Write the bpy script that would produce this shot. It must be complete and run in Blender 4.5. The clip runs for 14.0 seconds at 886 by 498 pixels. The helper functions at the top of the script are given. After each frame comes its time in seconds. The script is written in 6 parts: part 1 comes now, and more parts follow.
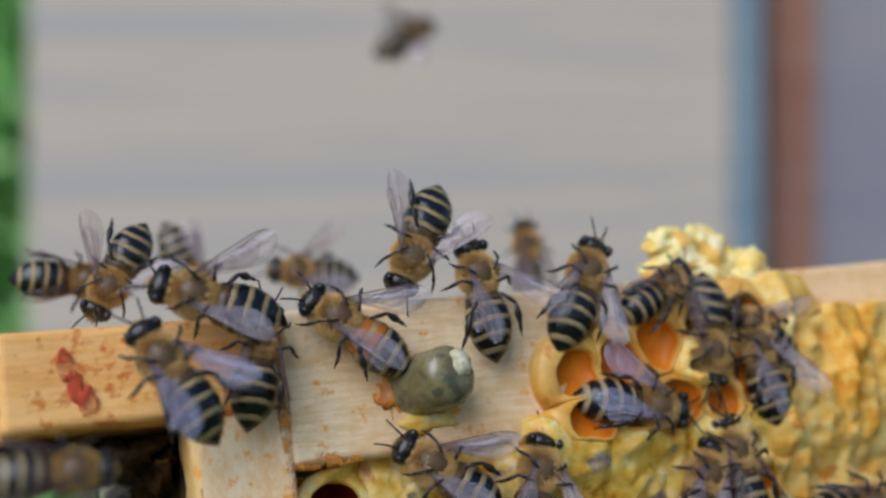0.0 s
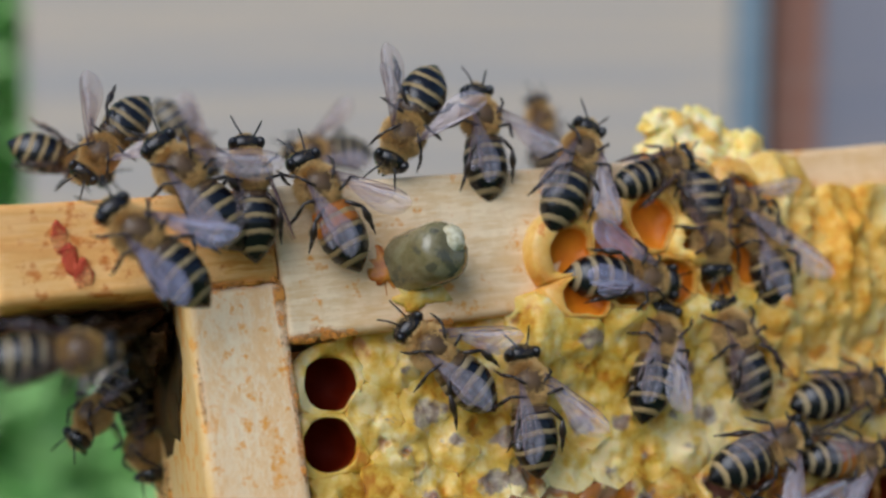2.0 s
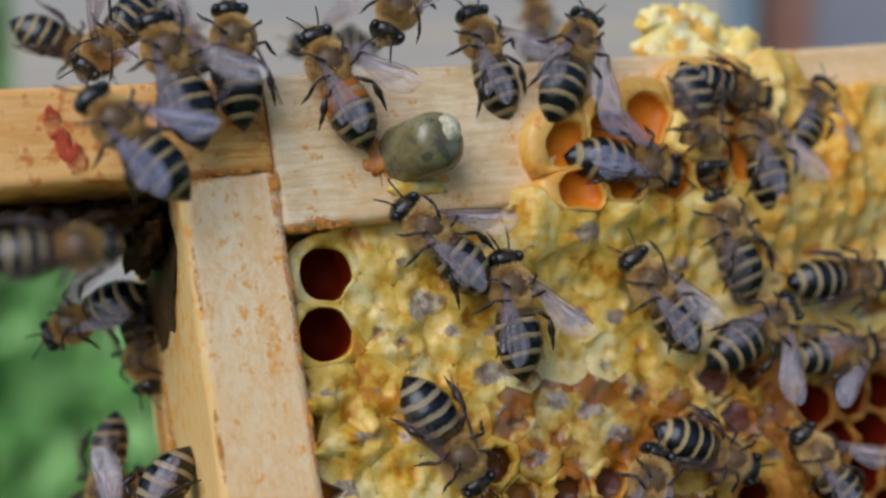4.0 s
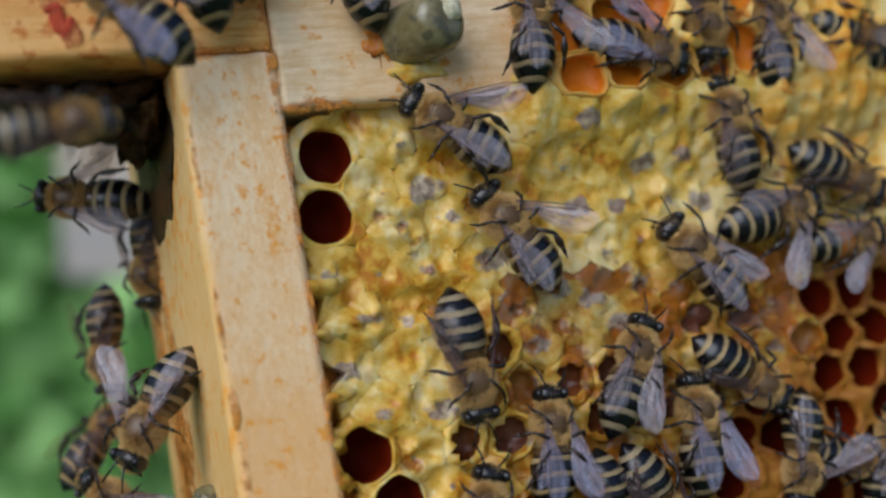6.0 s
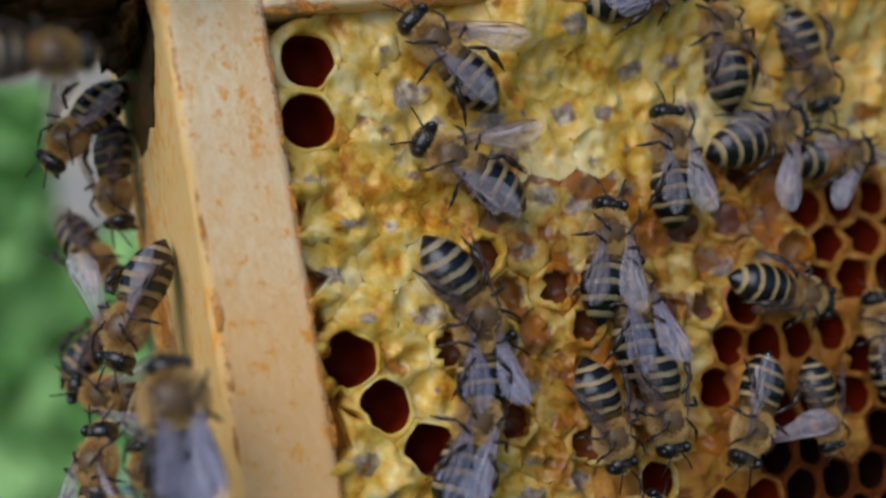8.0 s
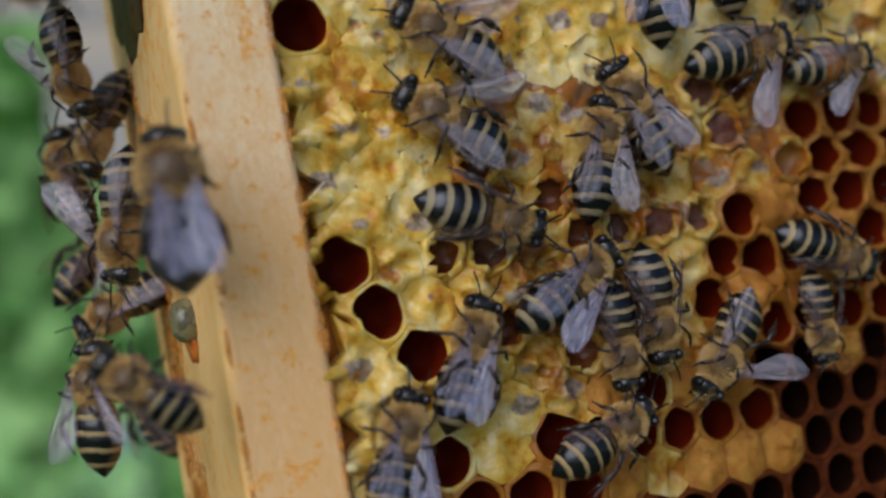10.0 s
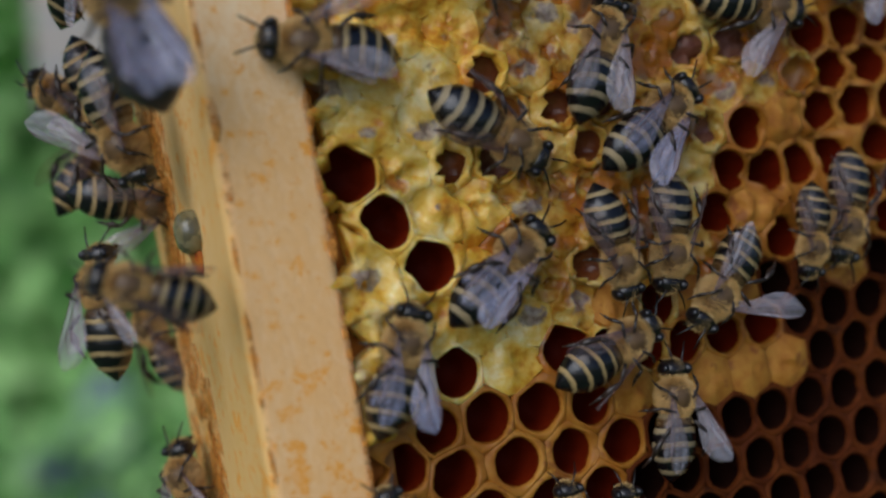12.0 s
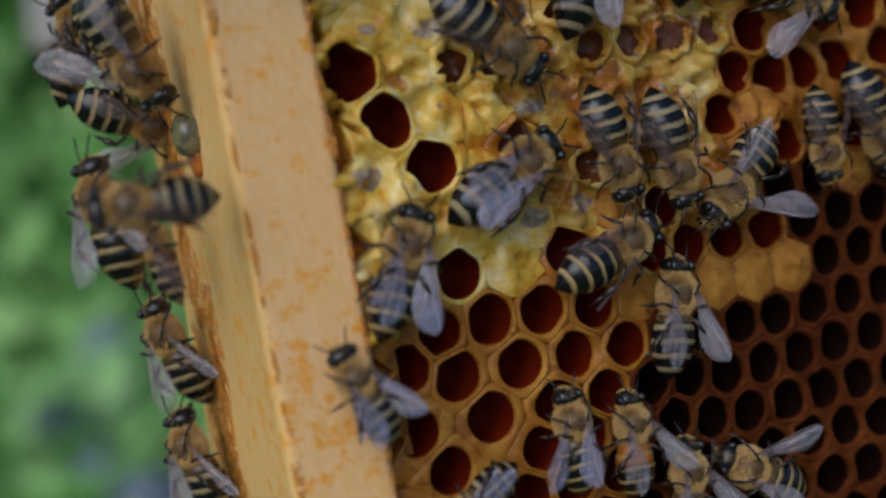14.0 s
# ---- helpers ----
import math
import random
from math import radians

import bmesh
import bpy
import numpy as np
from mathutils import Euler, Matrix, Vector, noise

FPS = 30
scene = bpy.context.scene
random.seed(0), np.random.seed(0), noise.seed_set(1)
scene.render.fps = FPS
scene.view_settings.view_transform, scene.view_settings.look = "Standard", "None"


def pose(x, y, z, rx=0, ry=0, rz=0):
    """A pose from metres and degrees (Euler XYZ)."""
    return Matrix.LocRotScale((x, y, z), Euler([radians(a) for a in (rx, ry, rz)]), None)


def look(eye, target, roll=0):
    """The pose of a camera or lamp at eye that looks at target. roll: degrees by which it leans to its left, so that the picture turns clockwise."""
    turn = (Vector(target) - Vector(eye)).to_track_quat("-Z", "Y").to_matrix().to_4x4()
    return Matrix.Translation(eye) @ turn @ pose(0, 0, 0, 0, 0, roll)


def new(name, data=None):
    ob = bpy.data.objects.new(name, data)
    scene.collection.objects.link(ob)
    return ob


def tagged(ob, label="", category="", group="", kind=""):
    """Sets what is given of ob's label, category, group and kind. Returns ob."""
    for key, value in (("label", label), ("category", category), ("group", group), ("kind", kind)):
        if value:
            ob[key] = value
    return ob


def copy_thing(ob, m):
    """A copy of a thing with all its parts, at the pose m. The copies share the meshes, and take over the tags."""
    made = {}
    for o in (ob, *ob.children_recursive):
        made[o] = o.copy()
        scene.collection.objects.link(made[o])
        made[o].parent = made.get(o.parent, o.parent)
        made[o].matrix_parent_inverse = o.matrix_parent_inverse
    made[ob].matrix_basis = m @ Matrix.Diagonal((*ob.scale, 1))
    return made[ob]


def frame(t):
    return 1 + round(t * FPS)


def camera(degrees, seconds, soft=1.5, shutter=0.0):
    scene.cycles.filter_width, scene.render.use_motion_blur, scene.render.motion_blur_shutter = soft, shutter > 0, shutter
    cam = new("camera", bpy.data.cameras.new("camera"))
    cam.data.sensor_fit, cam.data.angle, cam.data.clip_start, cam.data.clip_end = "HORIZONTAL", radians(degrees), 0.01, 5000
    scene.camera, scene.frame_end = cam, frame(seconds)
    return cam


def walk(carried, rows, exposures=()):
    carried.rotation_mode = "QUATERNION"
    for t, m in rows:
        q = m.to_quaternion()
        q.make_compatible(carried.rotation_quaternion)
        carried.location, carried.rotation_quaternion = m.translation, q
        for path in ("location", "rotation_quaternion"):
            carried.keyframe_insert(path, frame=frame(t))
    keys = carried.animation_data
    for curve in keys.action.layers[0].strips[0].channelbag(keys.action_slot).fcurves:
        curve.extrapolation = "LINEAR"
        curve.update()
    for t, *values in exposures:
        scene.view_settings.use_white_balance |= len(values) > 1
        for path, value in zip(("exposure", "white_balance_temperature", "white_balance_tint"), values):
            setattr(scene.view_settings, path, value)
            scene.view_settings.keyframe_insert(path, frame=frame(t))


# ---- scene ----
cam = camera(40.0, 14.0, soft=2.5)
# shallow focus of a close-up lens
cam.data.dof.use_dof = True
cam.data.dof.focus_distance = 0.1245
cam.data.dof.aperture_fstop = 11.5

# COMB carries the hive frame's own space (x along the top bar, z up the side bar,
# y away from the viewer, metres) into the world: the frame is held leaning.
COMB = pose(0.03580, 0.11948, 0.95676, -16.756, -3.476, 22.280)
PATH = [
    (0, pose(0.00000, -0.00000, 1.05000, 90.000, 0.000, 0.000)),
    (0.5, pose(-0.00022, 0.00030, 1.05008, 88.625, -0.181, -0.051)),
    (1, pose(-0.00025, -0.00002, 1.04983, 87.242, -0.310, -0.141)),
    (1.5, pose(-0.00018, -0.00006, 1.04979, 85.783, -0.494, -0.251)),
    (2, pose(0.00074, -0.00007, 1.04695, 85.568, -0.189, 0.058)),
    (2.5, pose(0.00068, 0.00011, 1.04623, 84.513, -0.269, -0.094)),
    (3, pose(0.00123, -0.00006, 1.04583, 83.360, -0.420, -0.002)),
    (5.5, pose(-0.00200, -0.00026, 1.03350, 82.347, -0.180, -1.218)),
    (6, pose(-0.00146, 0.00009, 1.03228, 81.596, -0.140, -1.161)),
    (6.5, pose(-0.00045, -0.00014, 1.03175, 80.679, -0.226, -0.932)),
    (7, pose(-0.00019, -0.00005, 1.02990, 80.399, 0.025, -1.117)),
    (9.5, pose(0.00061, -0.00016, 1.02395, 77.699, 0.052, -1.235)),
    (10, pose(0.00062, 0.00007, 1.02266, 77.138, 0.065, -1.291)),
    (10.5, pose(0.00005, 0.00020, 1.02102, 76.774, 0.132, -1.539)),
    (11, pose(-0.00012, -0.00022, 1.02036, 76.102, 0.109, -1.474)),
    (11.5, pose(-0.00147, 0.00014, 1.01930, 75.516, 0.084, -2.012)),
    (12, pose(-0.00179, 0.00010, 1.01861, 74.787, -0.039, -2.092)),
    (12.5, pose(-0.00226, 0.00026, 1.01760, 74.112, -0.074, -2.241)),
    (13, pose(-0.00313, 0.00095, 1.01635, 73.391, -0.131, -2.585)),
    (13.5, pose(-0.00344, 0.00085, 1.01522, 72.751, -0.067, -2.741)),
    (14, pose(-0.00232, -0.00004, 1.01365, 72.412, 0.254, -2.345)),
]
walk(cam, PATH, exposures=[(0, 0.09, 5450, 11), (3, 0.03, 5500, 11), (6, -0.10, 5500, 11), (10, -0.21, 5540, 11), (14, -0.40, 5540, 10)])

# ---- light: open shade under a bright overcast sky ----
world = bpy.data.worlds.new("sky")
scene.world = world
world.use_nodes = True
wn = world.node_tree.nodes
sky = wn.new("ShaderNodeTexSky")
sky.sky_type = "NISHITA"
sky.sun_disc = False
sky.sun_elevation = radians(48)
sky.sun_rotation = radians(217)
sky.air_density = 1.3
sky.dust_density = 2.5
wn["Background"].inputs["Strength"].default_value = 0.088
world.node_tree.links.new(sky.outputs["Color"], wn["Background"].inputs["Color"])
sun = new("sun", bpy.data.lights.new("sun", "SUN"))
sun.data.energy = 2.25
sun.data.angle = radians(58)
sun.data.color = (1.0, 0.94, 0.85)
sun.matrix_world = look((0, 0, 0), (0.45, 0.60, -0.66))

# ---- materials ----
MM = 0.001


class Nodes:
    """A small writer of node materials."""

    def __init__(self, name):
        self.mat = bpy.data.materials.new(name)
        self.mat.use_nodes = True
        self.tree = self.mat.node_tree
        self.bsdf = self.tree.nodes["Principled BSDF"]
        self.out = self.tree.nodes["Material Output"]
        self.coord = self.add("ShaderNodeTexCoord")

    def add(self, kind):
        return self.tree.nodes.new(kind)

    def link(self, a, b):
        self.tree.links.new(a, b)

    def noise(self, scale, detail=4.0, stretch=(1, 1, 1), rough=0.55, space="Object"):
        m = self.add("ShaderNodeMapping")
        m.inputs["Scale"].default_value = stretch
        if space == "Place":
            self.link(self.add("ShaderNodeNewGeometry").outputs["Position"], m.inputs["Vector"])
        else:
            self.link(self.coord.outputs[space], m.inputs["Vector"])
        n = self.add("ShaderNodeTexNoise")
        n.inputs["Scale"].default_value = scale
        n.inputs["Detail"].default_value = detail
        n.inputs["Roughness"].default_value = rough
        self.link(m.outputs[0], n.inputs["Vector"])
        return n.outputs["Fac"]

    def ramp(self, fac, stops):
        r = self.add("ShaderNodeValToRGB")
        while len(r.color_ramp.elements) < len(stops):
            r.color_ramp.elements.new(0.5)
        for e, (p, c) in zip(r.color_ramp.elements, stops):
            e.position = p
            e.color = (*c, 1) if len(c) == 3 else c
        self.link(fac, r.inputs[0])
        return r.outputs["Color"]

    def grey(self, fac, lo, hi):
        m = self.add("ShaderNodeMapRange")
        m.inputs["From Min"].default_value = lo
        m.inputs["From Max"].default_value = hi
        self.link(fac, m.inputs["Value"])
        return m.outputs["Result"]

    def math(self, op, a, b=None):
        m = self.add("ShaderNodeMath")
        m.operation = op
        for i, v in enumerate((a, b)):
            if v is None:
                continue
            if isinstance(v, (int, float)):
                m.inputs[i].default_value = v
            else:
                self.link(v, m.inputs[i])
        return m.outputs[0]

    def mix(self, fac, a, b, blend="MIX"):
        m = self.add("ShaderNodeMix")
        m.data_type = "RGBA"
        m.blend_type = blend
        for i, v in ((0, fac), (6, a), (7, b)):
            if isinstance(v, (int, float)):
                m.inputs[i].default_value = v
            elif isinstance(v, tuple):
                m.inputs[i].default_value = (*v, 1)
            else:
                self.link(v, m.inputs[i])
        return m.outputs[2]

    def bump(self, height, strength, distance):
        b = self.add("ShaderNodeBump")
        b.inputs["Strength"].default_value = strength
        b.inputs["Distance"].default_value = distance
        self.link(height, b.inputs["Height"])
        self.link(b.outputs[0], self.bsdf.inputs["Normal"])

    def set(self, **values):
        names = {"color": "Base Color", "rough": "Roughness", "metal": "Metallic", "sheen": "Sheen Weight",
                 "coat": "Coat Weight", "alpha": "Alpha", "sss": "Subsurface Weight", "spec": "Specular IOR Level",
                 "transmission": "Transmission Weight"}
        for key, v in values.items():
            socket = self.bsdf.inputs[names[key]]
            if isinstance(v, (int, float)):
                socket.default_value = v
            elif isinstance(v, tuple):
                socket.default_value = (*v, 1)
            else:
                self.link(v, socket)
        return self

    def random(self):
        return self.add("ShaderNodeObjectInfo").outputs["Random"]


def wood_material(name, along, pale, tan, stain, amount, low=0.0, bleach=0.75, grain=900.0):
    """Rough-planed pine: short torn fibres, growth rings along one axis, and orange propolis rubbed into it in patches."""
    n = Nodes(name)
    stretch = [1700.0, 1700.0, 1700.0]
    stretch[along] = grain
    fine = n.noise(1.0, 5, tuple(stretch), 0.7)
    wide = [260.0, 260.0, 260.0]
    wide[along] = 14.0
    rings = n.noise(1.0, 3, tuple(wide))
    cloud = n.noise(30, 4)
    fleck = n.noise(520, 4, rough=0.6)
    col = n.mix(n.math("MULTIPLY", n.math("MINIMUM", n.math("MAXIMUM", n.grey(rings, 0.44, 0.62), 0.0), 1.0), 0.8), pale, tan)
    speck = n.math("ADD", n.math("MULTIPLY", fine, 0.65), n.math("MULTIPLY", fleck, 0.35))
    col = n.mix(n.math("MINIMUM", n.math("MAXIMUM", n.grey(speck, 0.50, 0.62), 0.0), 0.85), col, tan)
    # bleached fibres
    col = n.mix(n.math("MINIMUM", n.math("MAXIMUM", n.grey(speck, 0.49, 0.40), 0.0), bleach), col, (0.98, 0.79, 0.53))
    warm_by = cloud
    if low:
        # the lower end of the bar has been walked over and polished with propolis
        sep = n.add("ShaderNodeSeparateXYZ")
        n.link(n.coord.outputs["Object"], sep.inputs[0])
        warm_by = n.math("ADD", cloud, n.math("MINIMUM", n.math("MAXIMUM", n.math("MULTIPLY", n.math("SUBTRACT", 0.060, sep.outputs["Z"]), low), -0.06), 0.16))
    warm = n.math("MINIMUM", n.math("MAXIMUM", n.grey(warm_by, 0.42, 0.66), 0.0), 0.72 if low else 0.42)
    col = n.mix(warm, col, (0.86, 0.48, 0.17))
    if low:
        # ochre put into the outer face's colour to offset the grey shade there
        outer = n.math("MINIMUM", n.math("MAXIMUM", n.grey(sep.outputs["X"], -0.0508, -0.0516), 0.0), 0.8)
        col = n.mix(n.math("MULTIPLY", outer, n.math("ADD", 0.55, n.math("MULTIPLY", fleck, 0.6))), col, (0.80, 0.50, 0.15))
    spots = n.noise(480, 5, rough=0.66)
    patch = n.noise(55, 3)
    mask = n.grey(n.math("ADD", spots, n.math("MULTIPLY", n.math("SUBTRACT", patch, 0.5), 0.3)), 0.85 - amount, 0.92 - amount)
    mask = n.math("MULTIPLY", n.math("MINIMUM", n.math("MAXIMUM", mask, 0.0), 1.0), n.math("MINIMUM", n.math("MAXIMUM", n.grey(fine, 0.30, 0.55), 0.45), 0.9))
    col = n.mix(mask, col, stain)
    n.set(color=col, rough=0.62, spec=0.3)
    n.bump(n.math("ADD", fine, n.math("MULTIPLY", rings, 0.8)), 0.45, 0.0003)
    return n.mat


def wax_material(name, stops, grey, grey_from, rough, sss, bump=0.6, spec=0.4):
    """Beeswax: stops of colour at two scales, patches of another tint, matt to waxy."""
    n = Nodes(name)
    wide = n.noise(95, 3, rough=0.5, space="Place")
    a = n.noise(520, 6, rough=0.65, space="Place")
    rnd = n.random()
    mixed = n.math("ADD", n.math("MULTIPLY", a, 0.62), n.math("MULTIPLY", wide, 0.50))
    mixed = n.math("ADD", mixed, n.math("MULTIPLY", n.math("SUBTRACT", rnd, 0.5), 0.05))
    col = n.ramp(mixed, stops)
    p = n.noise(380, 5, rough=0.6, space="Place")
    p = n.math("ADD", p, n.math("MULTIPLY", n.math("SUBTRACT", wide, 0.5), 0.5))
    p = n.math("ADD", p, n.math("MULTIPLY", n.math("SUBTRACT", rnd, 0.5), 0.10))
    mask = n.math("MINIMUM", n.math("MAXIMUM", n.grey(p, grey_from, grey_from + 0.07), 0.0), 0.85)
    col = n.mix(mask, col, grey)
    n.set(color=col, rough=rough, sss=sss, spec=spec)
    n.bsdf.inputs["Subsurface Radius"].default_value = (1.0, 0.5, 0.12)
    n.bsdf.inputs["Subsurface Scale"].default_value = 0.0011
    n.bump(n.math("ADD", a, n.math("MULTIPLY", n.noise(1500, 4, space="Place"), 0.5)), bump, 0.00018)
    return n.mat


def honey_material(name, share, stops):
    """Honey cappings: cream to yellow wax, lilac-grey air patches, and amber where bees have opened the wax."""
    n = Nodes(name)
    zone = n.noise(42, 2, space="Place")
    wide = n.noise(120, 3, space="Place")
    mid = n.noise(330, 3, rough=0.5, space="Place")
    fine = n.noise(1000, 3, rough=0.55, space="Place")
    tone = n.math("ADD", n.math("MULTIPLY", wide, 0.42), n.math("MULTIPLY", mid, 0.38))
    tone = n.math("ADD", tone, n.math("MULTIPLY", fine, 0.25))
    wax = n.ramp(tone, stops)
    # each capping has its own air patch a little off its middle
    sep = n.add("ShaderNodeSeparateXYZ")
    n.link(n.coord.outputs["Object"], sep.inputs[0])
    rnd = n.random()
    turn = n.math("MULTIPLY", rnd, 61.0)
    ox = n.math("ADD", sep.outputs["X"], n.math("MULTIPLY", n.math("SINE", turn), 0.0009))
    oz = n.math("ADD", sep.outputs["Z"], n.math("ADD", 0.0004, n.math("MULTIPLY", n.math("COSINE", turn), 0.0007)))
    far = n.math("SQRT", n.math("ADD", n.math("MULTIPLY", ox, ox), n.math("MULTIPLY", n.math("MULTIPLY", oz, oz), 2.2)))
    air = n.noise(430, 4, rough=0.6, space="Place")
    size = n.math("ADD", -0.0008, n.math("MULTIPLY", n.math("FRACT", n.math("MULTIPLY", rnd, 13.0)), 0.0026))
    reach = n.math("ADD", size, n.math("MULTIPLY", n.math("SUBTRACT", air, 0.5), 0.0050))
    spot = n.math("MINIMUM", n.math("MAXIMUM", n.grey(n.math("SUBTRACT", reach, far), -0.0003, 0.0004), 0.0), 0.82)
    tint = n.ramp(fine, [(0.38, (0.15, 0.11, 0.12)), (0.5, (0.27, 0.215, 0.22)), (0.66, (0.50, 0.42, 0.31))])
    col = n.mix(spot, wax, tint)
    hollow = n.noise(210, 3, rough=0.5, space="Place")
    level = n.math("ADD", share, n.math("MULTIPLY", zone, 0.36))
    deep = n.math("SUBTRACT", level, hollow)
    mask = n.math("MINIMUM", n.math("MAXIMUM", n.grey(deep, -0.035, 0.035), 0.0), 0.92)
    amber = n.ramp(n.math("ADD", n.math("MULTIPLY", mid, 0.7), n.math("MULTIPLY", fine, 0.3)), [(0.40, (0.42, 0.14, 0.008)), (0.52, (0.28, 0.085, 0.010)), (0.64, (0.24, 0.14, 0.09))])
    col = n.mix(mask, col, amber)
    n.set(color=col, spec=0.4, sss=0.3)
    n.bsdf.inputs["Subsurface Radius"].default_value = (1.0, 0.5, 0.12)
    n.bsdf.inputs["Subsurface Scale"].default_value = 0.0009
    n.link(n.math("SUBTRACT", 0.33, n.math("MULTIPLY", mask, 0.14)), n.bsdf.inputs["Roughness"])
    n.bump(n.math("SUBTRACT", n.math("ADD", n.math("MULTIPLY", fine, 0.35), n.math("MULTIPLY", mid, 0.6)), n.math("MULTIPLY", mask, 0.7)), 0.6, 0.0006)
    return n.mat


def plain_material(name, color, second, scale, rough, spec=0.5, bump=0.2, depth=0.0001, coat=0.0):
    n = Nodes(name)
    a = n.noise(scale, 5)
    n.set(color=n.mix(n.grey(a, 0.3, 0.7), color, second), rough=rough, spec=spec, coat=coat)
    n.bump(a, bump, depth)
    return n.mat


def banded_material(name, dark, band, front, front_to):
    """An abdomen: dark glossy plates, each with a pale downy band at its base; no two bees quite alike."""
    n = Nodes(name)
    sep = n.add("ShaderNodeSeparateXYZ")
    n.link(n.coord.outputs["Object"], sep.inputs[0])
    rnd = n.random()
    w = n.math("MULTIPLY", n.math("SUBTRACT", n.noise(420, 3), 0.5), 0.0005)
    fuzz = n.noise(3200, 4, (0.35, 1, 1))
    # the bands bend backwards down the flanks
    bend = n.math("MULTIPLY", n.math("MULTIPLY", sep.outputs["Y"], sep.outputs["Y"]), 45.0)
    x = n.math("ADD", n.math("ADD", sep.outputs["X"], w), bend)
    # plates are 1.46 mm long, counted from the waist
    s = n.math("DIVIDE", n.math("SUBTRACT", 0.00015, x), 0.00146)
    f = n.math("FRACT", s)
    edge = n.math("ADD", n.math("ADD", 0.27, n.math("MULTIPLY", rnd, 0.10)), n.math("MULTIPLY", n.math("SUBTRACT", fuzz, 0.5), 0.22))
    # soft on the side towards the tip, crisp where the plate before overlaps
    is_band = n.math("MINIMUM", n.math("MAXIMUM", n.grey(n.math("SUBTRACT", edge, f), -0.06, 0.10), 0.0), 1.0)
    not_tip = n.math("LESS_THAN", s, 4.45)
    mask = n.math("MULTIPLY", is_band, not_tip)
    is_front = n.math("MINIMUM", n.math("MAXIMUM", n.grey(s, front_to + 0.15, front_to - 0.15), 0.0), 1.0)
    darkc = n.mix(is_front, dark, front)
    pale = n.mix(rnd, band, (0.30, 0.235, 0.13))
    col = n.mix(n.math("MULTIPLY", mask, 0.95), darkc, pale)
    n.set(color=col, spec=0.55)
    n.link(n.math("ADD", 0.24, n.math("MULTIPLY", mask, 0.45)), n.bsdf.inputs["Roughness"])
    n.bump(n.math("ADD", n.math("MULTIPLY", fuzz, 0.5), n.math("MULTIPLY", mask, 0.5)), 0.35, 0.0001)
    return n.mat


def wing_material(name, a, b, least, more):
    """A thin membrane, clear in places and milky in others, streaked along its length."""
    n = Nodes(name)
    v = n.noise(420, 3, (0.4, 1.6, 1.0))
    streak = n.noise(900, 4, (0.22, 1.8, 1.0))
    n.set(color=n.mix(v, a, b), rough=0.22, spec=1.0)
    n.bump(n.math("ADD", v, n.math("MULTIPLY", streak, 0.6)), 0.6, 0.0003)
    clear = n.add("ShaderNodeBsdfTransparent")
    clear.inputs[0].default_value = (0.90, 0.84, 0.80, 1)
    m = n.add("ShaderNodeMixShader")
    body = n.math("ADD", n.math("MULTIPLY", v, 0.5), n.math("MULTIPLY", streak, 0.6))
    n.link(n.math("ADD", least, n.math("MULTIPLY", n.math("MAXIMUM", n.grey(body, 0.35, 0.75), 0.0), more)), m.inputs[0])
    n.link(clear.outputs[0], m.inputs[1])
    n.link(n.bsdf.outputs[0], m.inputs[2])
    n.link(m.outputs[0], n.out.inputs[0])
    return n.mat


WOOD_X = wood_material("pine_top_bar", 0, (0.84, 0.66, 0.42), (0.74, 0.50, 0.24), (0.74, 0.30, 0.03), 0.25, 0.0, 0.4, 250.0)
WOOD_Z = wood_material("pine_side_bar", 2, (0.96, 0.72, 0.43), (0.90, 0.56, 0.25), (0.86, 0.35, 0.03), 0.305, 5.0, 0.5)


def worn_material(name, a, b, scale, keep, rough):
    """A thin film worn away in patches, so that the wood beneath shows."""
    n = Nodes(name)
    v = n.noise(scale, 6, rough=0.7)
    n.set(color=n.mix(n.grey(v, 0.35, 0.65), a, b), rough=rough, spec=0.4)
    n.bump(v, 0.5, 0.0003)
    clear = n.add("ShaderNodeBsdfTransparent")
    mx = n.add("ShaderNodeMixShader")
    fade = n.math("MINIMUM", n.math("MAXIMUM", n.grey(v, 1 - keep - 0.10, 1 - keep + 0.10), 0.0), 0.92)
    n.link(fade, mx.inputs[0])
    n.link(clear.outputs[0], mx.inputs[1])
    n.link(n.bsdf.outputs[0], mx.inputs[2])
    n.link(mx.outputs[0], n.out.inputs[0])
    return n.mat


WOOD_LUG = wood_material("pine_lug", 0, (0.84, 0.47, 0.13), (0.68, 0.28, 0.04), (0.55, 0.15, 0.012), 0.31, 0.0, 0.12, 160.0)
PROPOLIS = worn_material("propolis", (0.55, 0.17, 0.015), (0.74, 0.31, 0.04), 520, 0.47, 0.45)
RED_PAINT = worn_material("red_marking", (0.40, 0.016, 0.006), (0.52, 0.08, 0.02), 420, 0.55, 0.7)
RESIN = plain_material("red_resin", (0.34, 0.03, 0.005), (0.74, 0.30, 0.03), 600, 0.35, bump=0.6, depth=0.0004)
EDGE_WAX = plain_material("edge_wax", (0.24, 0.065, 0.008), (0.50, 0.20, 0.03), 260, 0.45, 0.3, bump=0.6, depth=0.0005)
HONEY_CAP = honey_material("honey_capping", 0.14, [(0.41, (0.52, 0.20, 0.008)), (0.47, (0.67, 0.385, 0.035)), (0.54, (0.75, 0.51, 0.11)), (0.61, (0.82, 0.66, 0.31))])
BROWN_CAP = honey_material("brown_capping", 0.30, [(0.41, (0.34, 0.105, 0.006)), (0.48, (0.48, 0.225, 0.018)), (0.55, (0.58, 0.37, 0.07)), (0.63, (0.68, 0.52, 0.21))])
